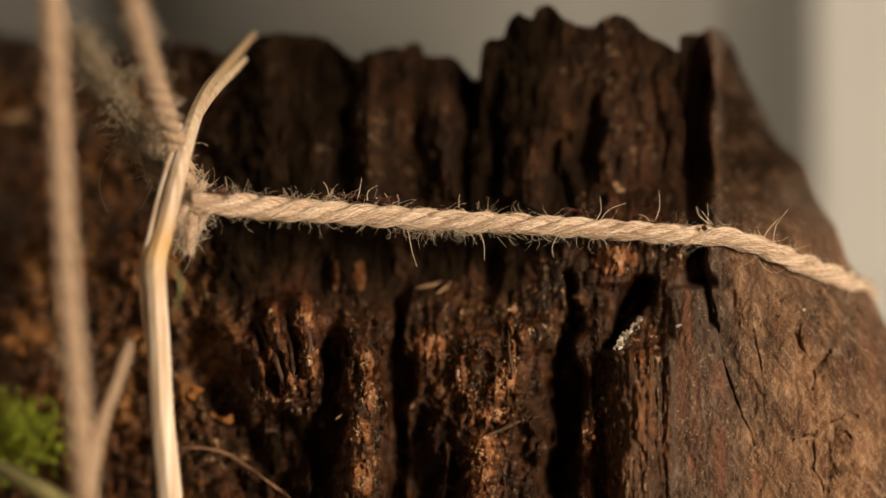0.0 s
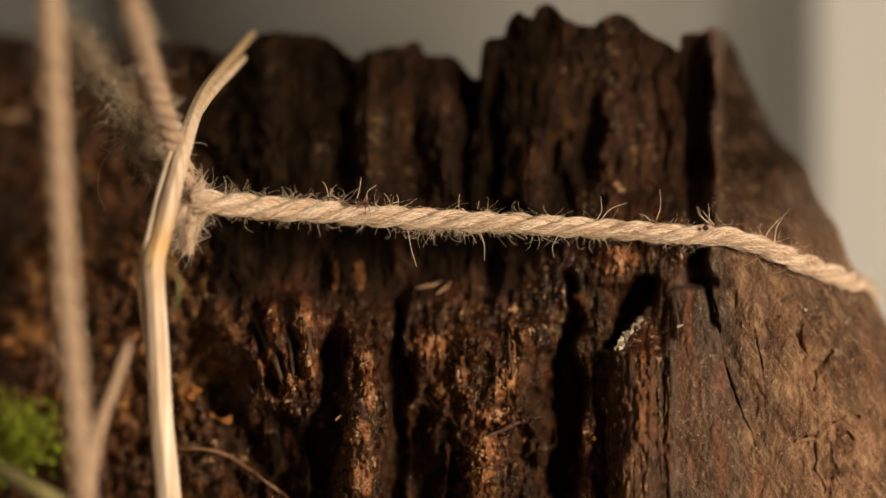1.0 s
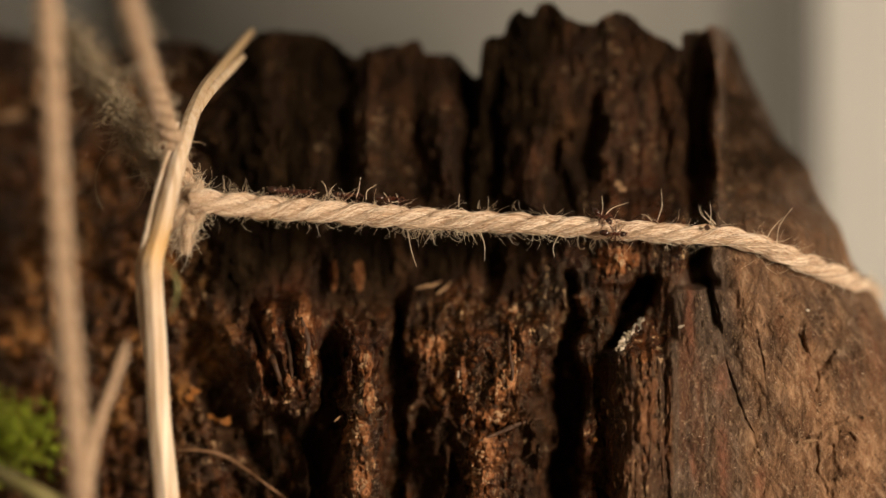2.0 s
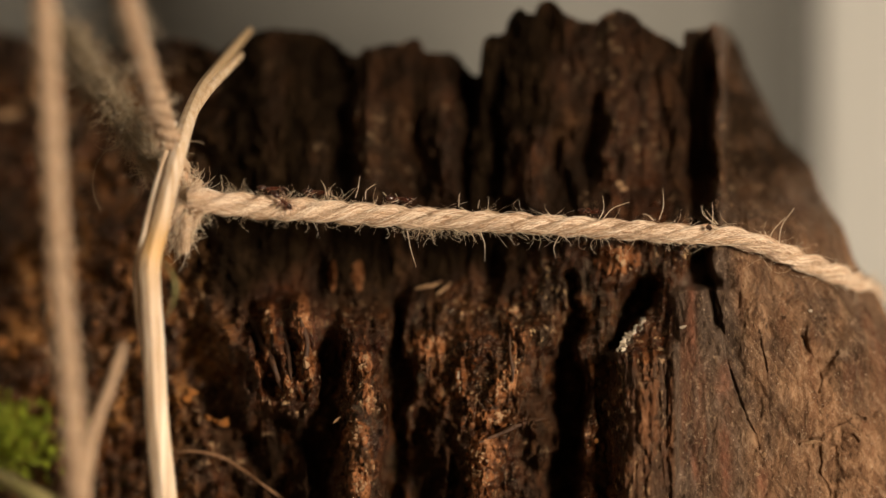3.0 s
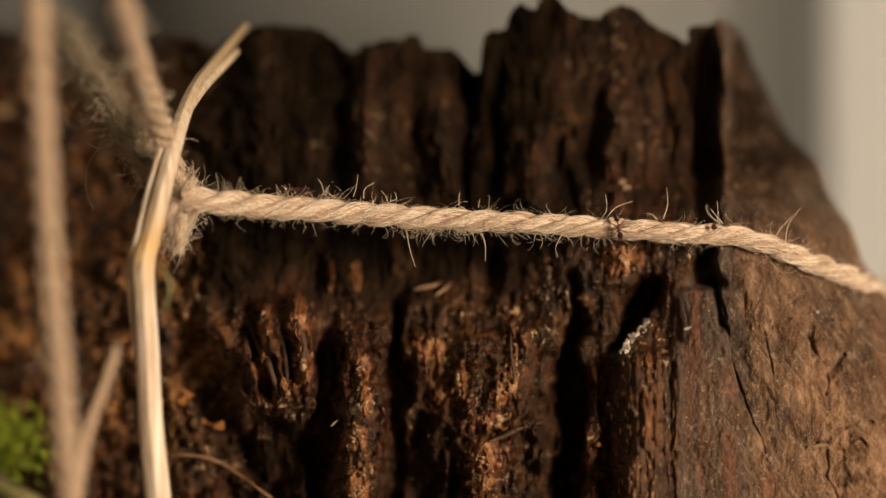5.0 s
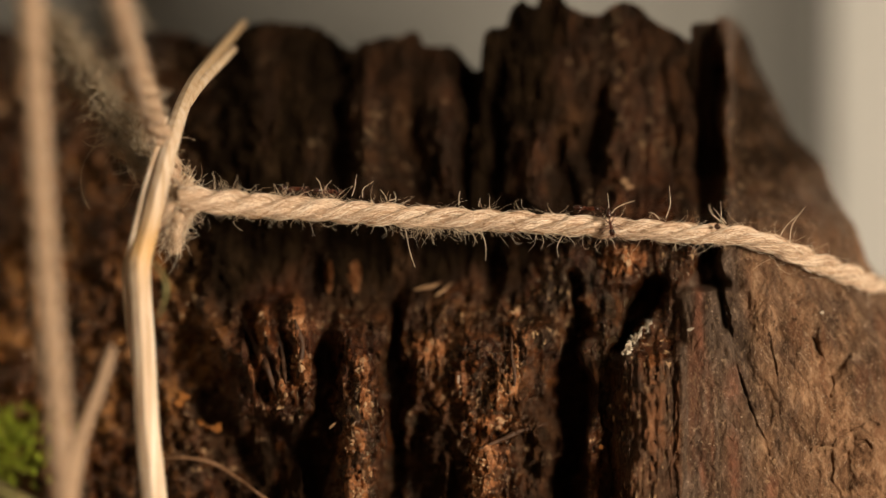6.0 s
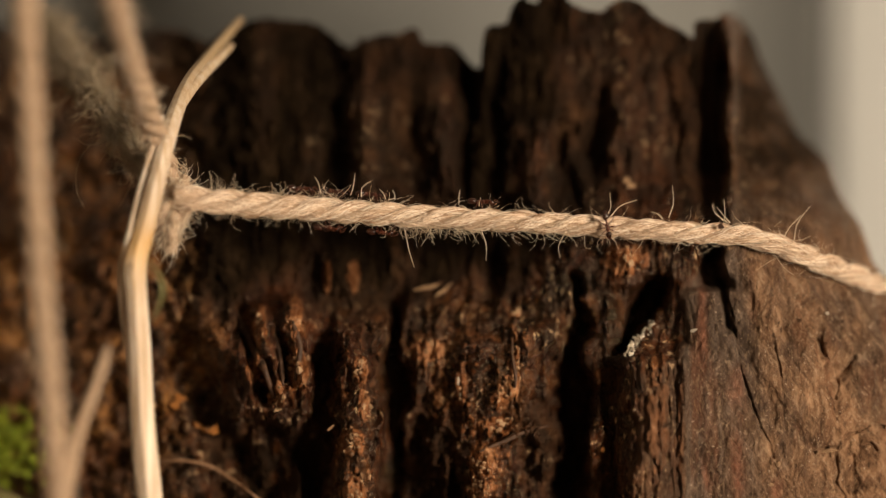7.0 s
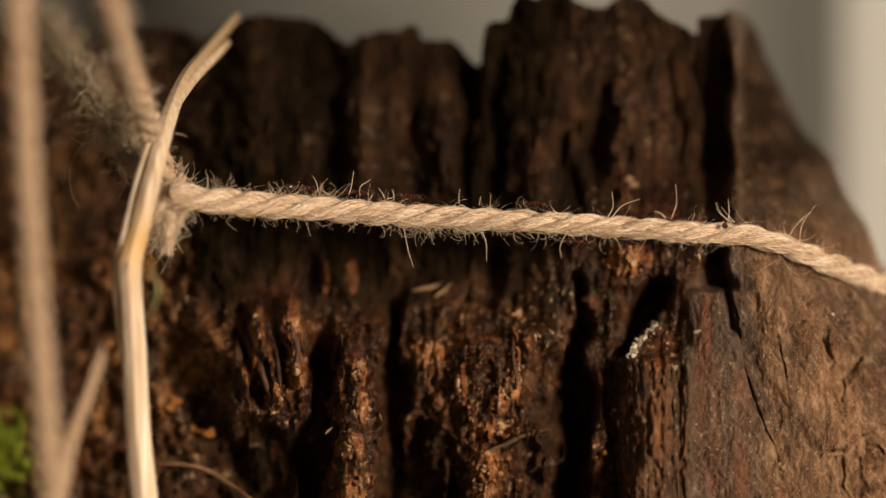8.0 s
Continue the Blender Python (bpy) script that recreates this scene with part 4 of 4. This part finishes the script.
# ---- small growth and litter ----
def stem_thing(name, label, category, points, radii, material, sides=12, group=""):
    path = along([(*spot(u, v, y / 1000), r * UNIT) for (u, v, y), r in zip(points, radii)], 10)
    path[:, 2] = np.maximum(path[:, 2], 0.0006)
    base = Vector(path[-1][:3])

    def rib(ang, i):
        return 1 + 0.05 * np.cos(5 * ang) + 0.05 * math.sin(i * 0.7)
    me = mesh_from(name, *shifted(tube(path[:, :3], path[:, 3], sides, rib), base))
    me.materials.append(material)
    ob = tagged(new(name, me), label, category, group)
    ob.location = base
    return ob


def on_face(u, v, lift=0.0):
    """Place and outward way on the face of the stump."""
    y = float(depth(u, v))
    du = float(depth(u + 6, v)) - float(depth(u - 6, v))
    dv = float(depth(u, v + 6)) - float(depth(u, v - 6))
    n = Vector((du / (12 * UNIT), -1.0, -dv / (12 * UNIT))).normalized()
    return spot(u, v, y) + n * lift, n


stem_thing("dry_twig", "short dry pale twig standing before the stump", "twig",
           [(230, 604, -24), (222, 632, -24.5), (202, 690, -25), (180, 750, -26), (166, 820, -27), (158, 900, -28), (150, 1300, -28), (150, 1870, -28)],
           [5, 9, 10, 11, 12, 13, 15, 16], DULL_JUTE)
stem_thing("green_stem", "olive green plant stem leaning on the stump", "stem",
           [(-110, 780, -10), (-30, 818, -20), (40, 852, -26), (110, 892, -28), (240, 1000, -30), (420, 1300, -30), (520, 1868, -30)], [11, 13, 14, 14, 15, 16, 17], STEM)


def rootlet():
    pts = [(318, 794), (350, 793), (385, 798), (410, 808), (440, 828), (470, 850), (500, 872), (530, 900)]
    rows = [(u, v, float(depth(u, v)) * 1000 - 1.6) for u, v in pts]
    path = along([(*spot(u, v, min(y, 9) / 1000), 3.0 * UNIT) for u, v, y in rows], 8)
    part("rootlet", shifted(tube(path[:, :3], path[:, 3], 8), STUMP.location), ROOT, STUMP, "thin brown rootlet")


rootlet()


def lay_chips(name, rows, material, label, seed, flat=0.35):
    """Loose pieces on the face of the stump: u, v, length, breadth, turn."""
    meshes = [chip_mesh(name, seed + i, flat) for i in range(4)]
    for me in meshes:
        me.materials.append(material)
    for i, (u, v, a, b, turn) in enumerate(rows):
        place, n = on_face(u, v, 0.15 * b * UNIT)
        y = min(float(depth(u + a, v + c)) for a in (-30, -15, 0, 15, 30) for c in (-20, 0, 20))
        if place.y - y > 0.002:
            place = spot(u, v, y + 0.0012)
            n = Vector((0.2, -1, 0.1)).normalized()
        ob = new(name, meshes[i % 4])
        ob.parent = STUMP
        q = (-n).to_track_quat("-Z", "Y").to_matrix().to_4x4()
        ob.matrix_basis = Matrix.Translation(place - STUMP.location) @ q @ pose(0, 0, 0, 0, 0, turn) @ Matrix.Diagonal((a * UNIT, b * UNIT, b * UNIT, 1))
        tagged(ob, label)


# the chip at 28, 208 stands in for a pale frayed tuft
lay_chips("wood_chip", [(600, 738, 16, 4, 40), (905, 548, 13, 7, 0), (28, 208, 46, 16, 5), (1342, 800, 7, 11, 0), (1331, 833, 9, 6, 0), (1382, 771, 7, 6, 0), (1427, 777, 28, 6, 5), (1090, 330, 18, 14, 20), (1099, 337, 16, 10, 0)], PALE_CHIP, "pale splintered wood chip", 20)
lay_chips("lichen_chip", [(1202, 577, 14, 6, 15), (812, 660, 6, 22, 0), (815, 683, 8, 7, 0), (1424, 548, 8, 6, 0)], WHITE_CHIP, "whitish lichen crust chip", 40)


def crumb_patch(name, start, end, count, spread, size, material, label, seed, on_lip=False):
    """A ragged cluster of torn crumbs from start to end on the face of the stump."""
    rng = np.random.RandomState(seed)
    out = []
    for _ in range(count):
        f = rng.rand()
        u, v = (a + (b - a) * f + rng.normal() * spread for a, b in zip(start, end))
        if on_lip:
            y = min(float(depth(u + a, v)) for a in (-36, -20, 0, 20)) + 0.0004 + 0.0006 * rng.rand()
        else:
            y = float(depth(u, v)) - 0.0001 * rng.rand()
        pts = rng.normal(size=(12, 3))
        pts /= np.linalg.norm(pts, axis=1)[:, None]
        pts *= rng.uniform(0.6, 1.2, 12)[:, None]
        bm = bmesh.new()
        for p in pts:
            bm.verts.new(p)
        bmesh.ops.convex_hull(bm, input=bm.verts)
        bm.verts.index_update()
        vs = np.array([q.co for q in bm.verts])
        fs = [tuple(q.index for q in face.verts) for face in bm.faces]
        bm.free()
        out.append((vs * rng.uniform(*size) * UNIT * rng.uniform(0.6, 1.5, 3) + np.array(spot(u, v, y) - STUMP.location), fs))
    part(name, mesh_from(name, *joined(out), smooth=False), material, STUMP, label)


crumb_patch("lichen_crust", (1132, 568), (1092, 614), 130, 4, (1.4, 4.6), WHITE_CHIP, "ragged whitish lichen crust", 21, True)
for k, (a, b, n, w) in enumerate((((648, 622), (648, 650), 22, 4), ((628, 745), (636, 785), 46, 7), ((656, 690), (662, 720), 16, 4), ((884, 680), (876, 704), 26, 6), ((858, 744), (892, 728), 34, 5),
                                  ((850, 786), (846, 850), 60, 9), ((902, 600), (906, 680), 30, 5), ((540, 620), (552, 664), 30, 8), ((478, 556), (486, 590), 16, 5), ((505, 670), (515, 700), 14, 5),
                                  ((762, 604), (790, 600), 14, 6), ((818, 656), (812, 690), 12, 3), ((1078, 440), (1096, 470), 22, 9), ((660, 800), (640, 870), 30, 9), ((905, 546), (915, 552), 8, 3))):
    crumb_patch("torn_wood", a, b, n * 2 // 3, w, (1.6, 5.4), PALE_CHIP, "pale torn wood crumbs", 100 + k)
lay_chips("amber_crumb", [(347, 690, 22, 15, 0), (338, 702, 16, 20, 40), (326, 718, 24, 10, 20), (375, 736, 28, 14, 0), (404, 745, 22, 18, 60), (390, 742, 16, 12, 0), (22, 604, 24, 18, 0), (40, 622, 16, 11, 0),
                          (45, 464, 15, 12, 0), (64, 533, 12, 10, 0), (1052, 775, 7, 10, 0), (180, 570, 14, 15, 0)], AMBER, "orange-brown resinous crumb", 60)


def splinters():
    """Dark slivers and bits of root on the rotten face."""
    for pts, r in (([(846, 778), (880, 764), (915, 748), (962, 734)], 4.5), ([(905, 560), (900, 610), (906, 660), (896, 712)], 3),
                   ([(440, 545), (462, 590), (488, 640), (506, 690)], 7), ([(536, 560), (548, 610), (540, 660)], 6),
                   ([(500, 560), (515, 620), (520, 668)], 5)):
        rows = [(u, v, float(depth(u, v))) for u, v in pts]
        ys = [y - 0.0006 for _, _, y in rows]
        path = along([(*spot(u, v, y), r * UNIT) for (u, v, _), y in zip(rows, ys)], 7)
        path[:, 3] *= np.sin(np.linspace(0.35, 2.8, len(path)))

        def rag(ang, i):
            return 0.8 + 0.35 * np.cos(3 * ang + i * 0.4) ** 2
        part("splinter", shifted(tube(path[:, :3], path[:, 3], 8, rag), STUMP.location), BARK_CHIP, STUMP)
    for pts, r in (([(735, 511), (752, 507), (768, 504), (784, 497)], 4.2), ([(770, 523), (780, 515), (790, 508), (800, 498)], 3.4)):
        y = min(float(depth(u, v)) for u, v in pts)
        path = along([(*spot(u, v, 0.5 * float(depth(u, v)) + 0.5 * y - 0.0003), r * UNIT) for u, v in pts], 7)
        path[:, 3] *= np.sin(np.linspace(0.25, 2.9, len(path)))

        def torn_edge(ang, i):
            return 0.55 + 0.4 * np.abs(np.cos(ang + 0.5)) + 0.16 * np.cos(5 * ang)
        part("wood_sliver", shifted(tube(path[:, :3], path[:, 3], 12, torn_edge), STUMP.location), PALE_CHIP, STUMP, "pale torn wood sliver")


splinters()


def litter():
    """Uncounted crumbs of rotten wood."""
    rng = np.random.RandomState(9)
    icos = [chip_mesh("crumb", 80 + i, 0.5) for i in range(5)]
    shapes = [(np.array([v.co for v in me.vertices]), [tuple(p.vertices) for p in me.polygons]) for me in icos]
    for material, count, zones, sizes in (
            (BARK_CHIP, 320, ((730, 900, 540, 900), (10, 560, 430, 900), (600, 690, 560, 900), (1050, 1180, 440, 620)), (3, 11)),
            (AMBER, 40, ((20, 420, 430, 800), (20, 300, 430, 700)), (3, 9))):
        out = []
        us = []
        for _ in range(count):
            a, b, c, d = zones[rng.choice(len(zones), p=[0.5] + [0.5 / (len(zones) - 1)] * (len(zones) - 1))]
            us.append((rng.uniform(a, b), rng.uniform(c, d)))
        us = np.array(us)
        ys = depth(us[:, 0], us[:, 1])
        for (u, v), y in zip(us, ys):
            vs, fs = shapes[rng.randint(5)]
            size = rng.uniform(*sizes) * UNIT
            m = Euler(rng.normal(0, 0.35, 3)).to_matrix() @ Matrix.Diagonal((size * 0.55, size * 0.35, size * rng.uniform(0.7, 2.2)))
            out.append((vs @ np.array(m).T + np.array(spot(u, v, y)) - np.array(STUMP.location), fs))
        tagged(part("crumb_litter", joined(out), material, STUMP), kind="stuff")


litter()


def moss():
    rng = np.random.RandomState(3)
    out = []
    base = spot(20, 776, 0.014)
    for _ in range(420):
        u, v = rng.normal(22, 44), rng.normal(776, 30)
        root, n = on_face(u, v)
        root = np.array(root - base)
        root[1] -= 0.002 + 0.002 * rng.rand()
        stalk = np.array([rng.normal() * 0.5, -0.6 - rng.rand(), 0.4 + rng.rand() * 0.6])
        stalk *= 0.0016 / np.linalg.norm(stalk)
        for k in range(7):
            at = root + stalk * k / 6
            w = rng.normal(size=3) + stalk / 0.0016
            w *= 0.0008 / np.linalg.norm(w)
            across = np.cross(w, rng.normal(size=3))
            across *= 0.00016 / (np.linalg.norm(across) + 1e-12)
            lift = np.cross(w, across)
            lift *= 0.00006 / (np.linalg.norm(lift) + 1e-12)
            out.append((np.array([at, at + w * 0.45 + across, at + w, at + w * 0.45 - across, at + w * 0.45 + lift]), [(0, 1, 4), (1, 2, 4), (2, 3, 4), (3, 0, 4), (0, 3, 2, 1)]))
    me = mesh_from("moss", *joined(out), smooth=False)
    me.materials.append(MOSS)
    ob = tagged(new("moss", me), "bright green moss tuft growing on the stump", "moss", kind="stuff")
    ob.location = base


moss()


# ---- ants ----
def blob(centre, radii, sides=14, rings=9, taper=0.0, tilt=0.0):
    verts, faces = [], []
    for i in range(rings + 1):
        p = math.pi * i / rings
        for j in range(sides):
            a = 2 * math.pi * j / sides
            x = -math.cos(p)
            r = math.sin(p) * (1 + taper * x)
            verts.append((x * radii[0], r * math.cos(a) * radii[1], r * math.sin(a) * radii[2]))
    faces = [(i * sides + j, (i + 1) * sides + j, (i + 1) * sides + (j + 1) % sides, i * sides + (j + 1) % sides) for i in range(rings) for j in range(sides)]
    v = np.array(verts)
    c, s = math.cos(tilt), math.sin(tilt)
    v = np.stack([v[:, 0] * c - v[:, 2] * s, v[:, 1], v[:, 0] * s + v[:, 2] * c], 1)
    return v + np.array(centre), faces


def limb(points, radii):
    p = along([(*q, r) for q, r in zip(points, radii)], 5)
    return tube(p[:, :3], p[:, 3], 7)


ANT = 0.00084                                  # metres to a unit of the ant


def mm(geo):
    return geo[0] * ANT, geo[1]


HIPS = [(0.42, 0.20), (0.05, 0.24), (-0.32, 0.20)]
REACH = [(1.25, 1.35), (0.05, 1.75), (-1.35, 1.45)]


def build_ant():
    ant = thing("ant", "small shiny reddish-brown ant walking along the jute twine", "ant", group="ants on the twine")
    head = part("head", mm(blob((1.22, 0, 0.80), (0.56, 0.46, 0.38), taper=-0.18, tilt=-0.35)), ANT_DARK, ant, "dark glossy head")
    for side in (1, -1):
        part("eye", mm(blob((1.30, 0.40 * side, 0.92), (0.10, 0.06, 0.10), 8, 6)), ANT_DARK, head)
        part("mandible", mm(limb([(1.6, 0.2 * side, 0.60), (1.85, 0.16 * side, 0.50), (1.95, 0.02 * side, 0.46)], (0.09, 0.07, 0.03))), ANT_RED, head)
    part("thorax", mm(joined([blob((0.42, 0, 0.86), (0.40, 0.29, 0.34)), blob((-0.12, 0, 0.78), (0.46, 0.25, 0.30)), blob((-0.72, 0, 0.72), (0.17, 0.15, 0.24)), blob((-0.98, 0, 0.72), (0.16, 0.16, 0.22))])), ANT_RED, ant)
    part("gaster", mm(joined([blob((-1.75, 0, 0.80), (0.78, 0.52, 0.50), taper=0.12, tilt=0.12), blob((-1.95, 0, 0.80), (0.66, 0.50, 0.49), taper=0.1, tilt=0.12)])), ANT_DARK, ant, "dark glossy abdomen")
    for s in (1, -1):
        part("antenna", mm(limb([(1.55, 0.2 * s, 0.95), (1.72, 0.5 * s, 1.25), (2.0, 0.72 * s, 1.05), (2.4, 0.80 * s, 0.75)], (0.05, 0.045, 0.045, 0.06))), ANT_RED, ant)
        for (hx, hy), (rx, ry) in zip(HIPS, REACH):
            dx, dy = rx - hx, (ry - hy) * s
            leg = part("leg", mm(limb([(0, 0, 0), (dx * 0.22, dy * 0.3, 0.32), (dx * 0.5, dy * 0.58, 0.28), (dx * 0.85, dy * 0.85, -0.38), (dx, dy, -0.66), (dx * 1.15, dy * 1.1, -0.72)], (0.11, 0.10, 0.075, 0.055, 0.045, 0.03))), ANT_RED, ant)
            leg.location = (hx * ANT, hy * s * ANT, 0.68 * ANT)
    return ant


# each ant: seconds, u on the twine, degrees round it from the top towards the lens, turn from its line
ROUTES = [
    [(0, 620, 0, 0), (0.5, 735, 0, 0), (1, 860, -100, 0), (1.5, 1070, 70, -55), (3, 1045, -20, 0), (3.5, 985, 150, 0), (4, 1024, 165, 0), (4.5, 1091, 90, -75),
     (6, 1067, 80, -75), (6.5, 914, 0, 0), (7, 852, 0, 0), (7.5, 764, 0, 0), (8, 935, 0, 0)],
    [(0, 680, 15, 0), (0.5, 975, 55, 0), (1, 1150, -100, 0), (1.5, 1048, 175, 0), (3, 1200, -100, 0), (3.5, 762, 5, 0), (4, 932, 0, 0), (4.5, 1100, -100, 0),
     (6, 1029, 0, 0), (6.5, 1100, -100, 0), (7, 1059, 90, -75), (7.5, 996, 75, -25), (8, 1013, 170, 0)],
    [(0, 1020, 0, 0), (0.5, 1180, -100, 0), (1, 900, -100, 0), (1.5, 685, 0, 0), (3, 707, 0, 20), (3.5, 624, 60, 0), (4, 742, 0, 0), (4.5, 760, -100, 0),
     (6, 700, -100, 0), (6.5, 824, 0, 0), (7, 940, -100, 0), (7.5, 1043, 20, 0), (8, 1100, -100, 0)],
    [(0, 385, 50, 0), (0.5, 445, 0, 0), (1, 643, 50, 0), (1.5, 635, 0, 0), (3, 565, 0, 0), (3.5, 605, 10, 35), (4, 718, 10, 0), (4.5, 640, -100, 0),
     (6, 592, 0, 0), (6.5, 650, 0, 0), (7, 665, 0, 0), (7.5, 652, 70, -25), (8, 732, 0, 0)],
    [(0, 500, -100, 0), (0.5, 520, -100, 0), (1, 480, -100, 0), (1.5, 500, 0, 0), (3, 501, 70, -40), (3.5, 450, -100, 0), (4, 489, 0, 0), (4.5, 530, 0, 0),
     (6, 535, 0, 0), (6.5, 621, 10, 0), (7, 604, 0, 0), (7.5, 605, 0, 30), (8, 644, 0, 0)],
    [(0, 430, -100, 0), (1, 440, -100, 0), (1.5, 555, 0, 0), (3, 486, 0, 0), (3.5, 430, -100, 0), (4, 411, 130, 0), (4.5, 420, -100, 0),
     (6, 450, -100, 0), (6.5, 499, 0, 0), (7, 552, 0, 0), (7.5, 550, 0, 0), (8, 552, 0, 0)],
    [(0, 580, -100, 0), (4, 600, -100, 0), (6, 660, -100, 0), (6.5, 635, 115, 0), (7, 599, 165, 0), (7.5, 694, 0, 0), (8, 800, -100, 0)],
    [(0, 400, -100, 0), (6, 400, -100, 0), (6.5, 397, 60, 0), (7, 688, 175, 0), (7.5, 475, 0, 0), (8, 430, -100, 0)],
    [(0, 1190, -100, 0), (7, 1180, -100, 0), (7.5, 1141, 0, 0), (8, 1170, -100, 0)]]

TRAIL_U = 784 + TRAIL[:, 0] / (UNIT * (DIST + TRAIL[:, 1]) / DIST)


def on_twine(u, phi, turn):
    i = int(np.argmin(np.abs(TRAIL_U[:len(TRAIL) * 3 // 4] - u)))
    ahead = Vector(TRAIL[min(i + 6, len(TRAIL) - 1)] - TRAIL[max(i - 6, 0)]).normalized()
    up = Vector((0, -math.sin(radians(phi)), math.cos(radians(phi))))
    up = (up - ahead * up.dot(ahead)).normalized()
    left = up.cross(ahead)
    m = Matrix((ahead, left, up)).transposed().to_4x4()
    m.translation = Vector(TRAIL[i]) + up * (TWINE_R * float(np.interp(u, *zip(*THIN))) + 0.0004)
    return m @ pose(0, 0, 0, 0, 0, turn)


def ease(rows, t):
    for (t0, *a), (t1, *b) in zip(rows[:-1], rows[1:]):
        if t <= t1 + 1e-6:
            f = (t - t0) / (t1 - t0)
            f = f * f * (3 - 2 * f)
            return [p + (q - p) * f for p, q in zip(a, b)]


def swing(leg, i, k, t):
    """A leg's pose on its ant: three legs forward while the other three push back."""
    a = 17 * math.sin(2 * math.pi * (1.7 * t + 0.13 * k) + (0 if (i % 6) in (0, 2, 4) else math.pi))
    return Matrix.Translation(leg.location) @ pose(0, 0, 0, 0, 0, a)


def dart(u, v, deep=0.0):
    place, n = on_face(u, v)
    ahead = Vector((1, 0, -0.12))
    ahead = (ahead - n * ahead.dot(n)).normalized()
    m = Matrix((ahead, n.cross(ahead), n)).transposed().to_4x4()
    m.translation = place - n * deep
    return m


def motions():
    first = build_ant()
    ants = [first] + [copy_thing(first, Matrix()) for _ in ROUTES[1:]]
    runner = tagged(copy_thing(first, Matrix()), "small reddish-brown ant darting over the bare buttress")
    den, out = dart(1118, 556), dart(1353, 613)
    walk(runner, [(0, den), (6.4, den), (6.5, out), (6.6, den), (8, den)])
    for k, (ant, rows) in enumerate(zip(ants, ROUTES)):
        walk(ant, [(i / 10, on_twine(*ease(rows, i / 10))) for i in range(81)])
        legs = [o for o in ant.children if o.name.startswith("leg")]
        for i, leg in enumerate(legs):
            order = (0, 1, 2, 1, 2, 3)[i % 6]
            walk(leg, [(j / 10, swing(leg, order, k, j / 10)) for j in range(81)])


motions()
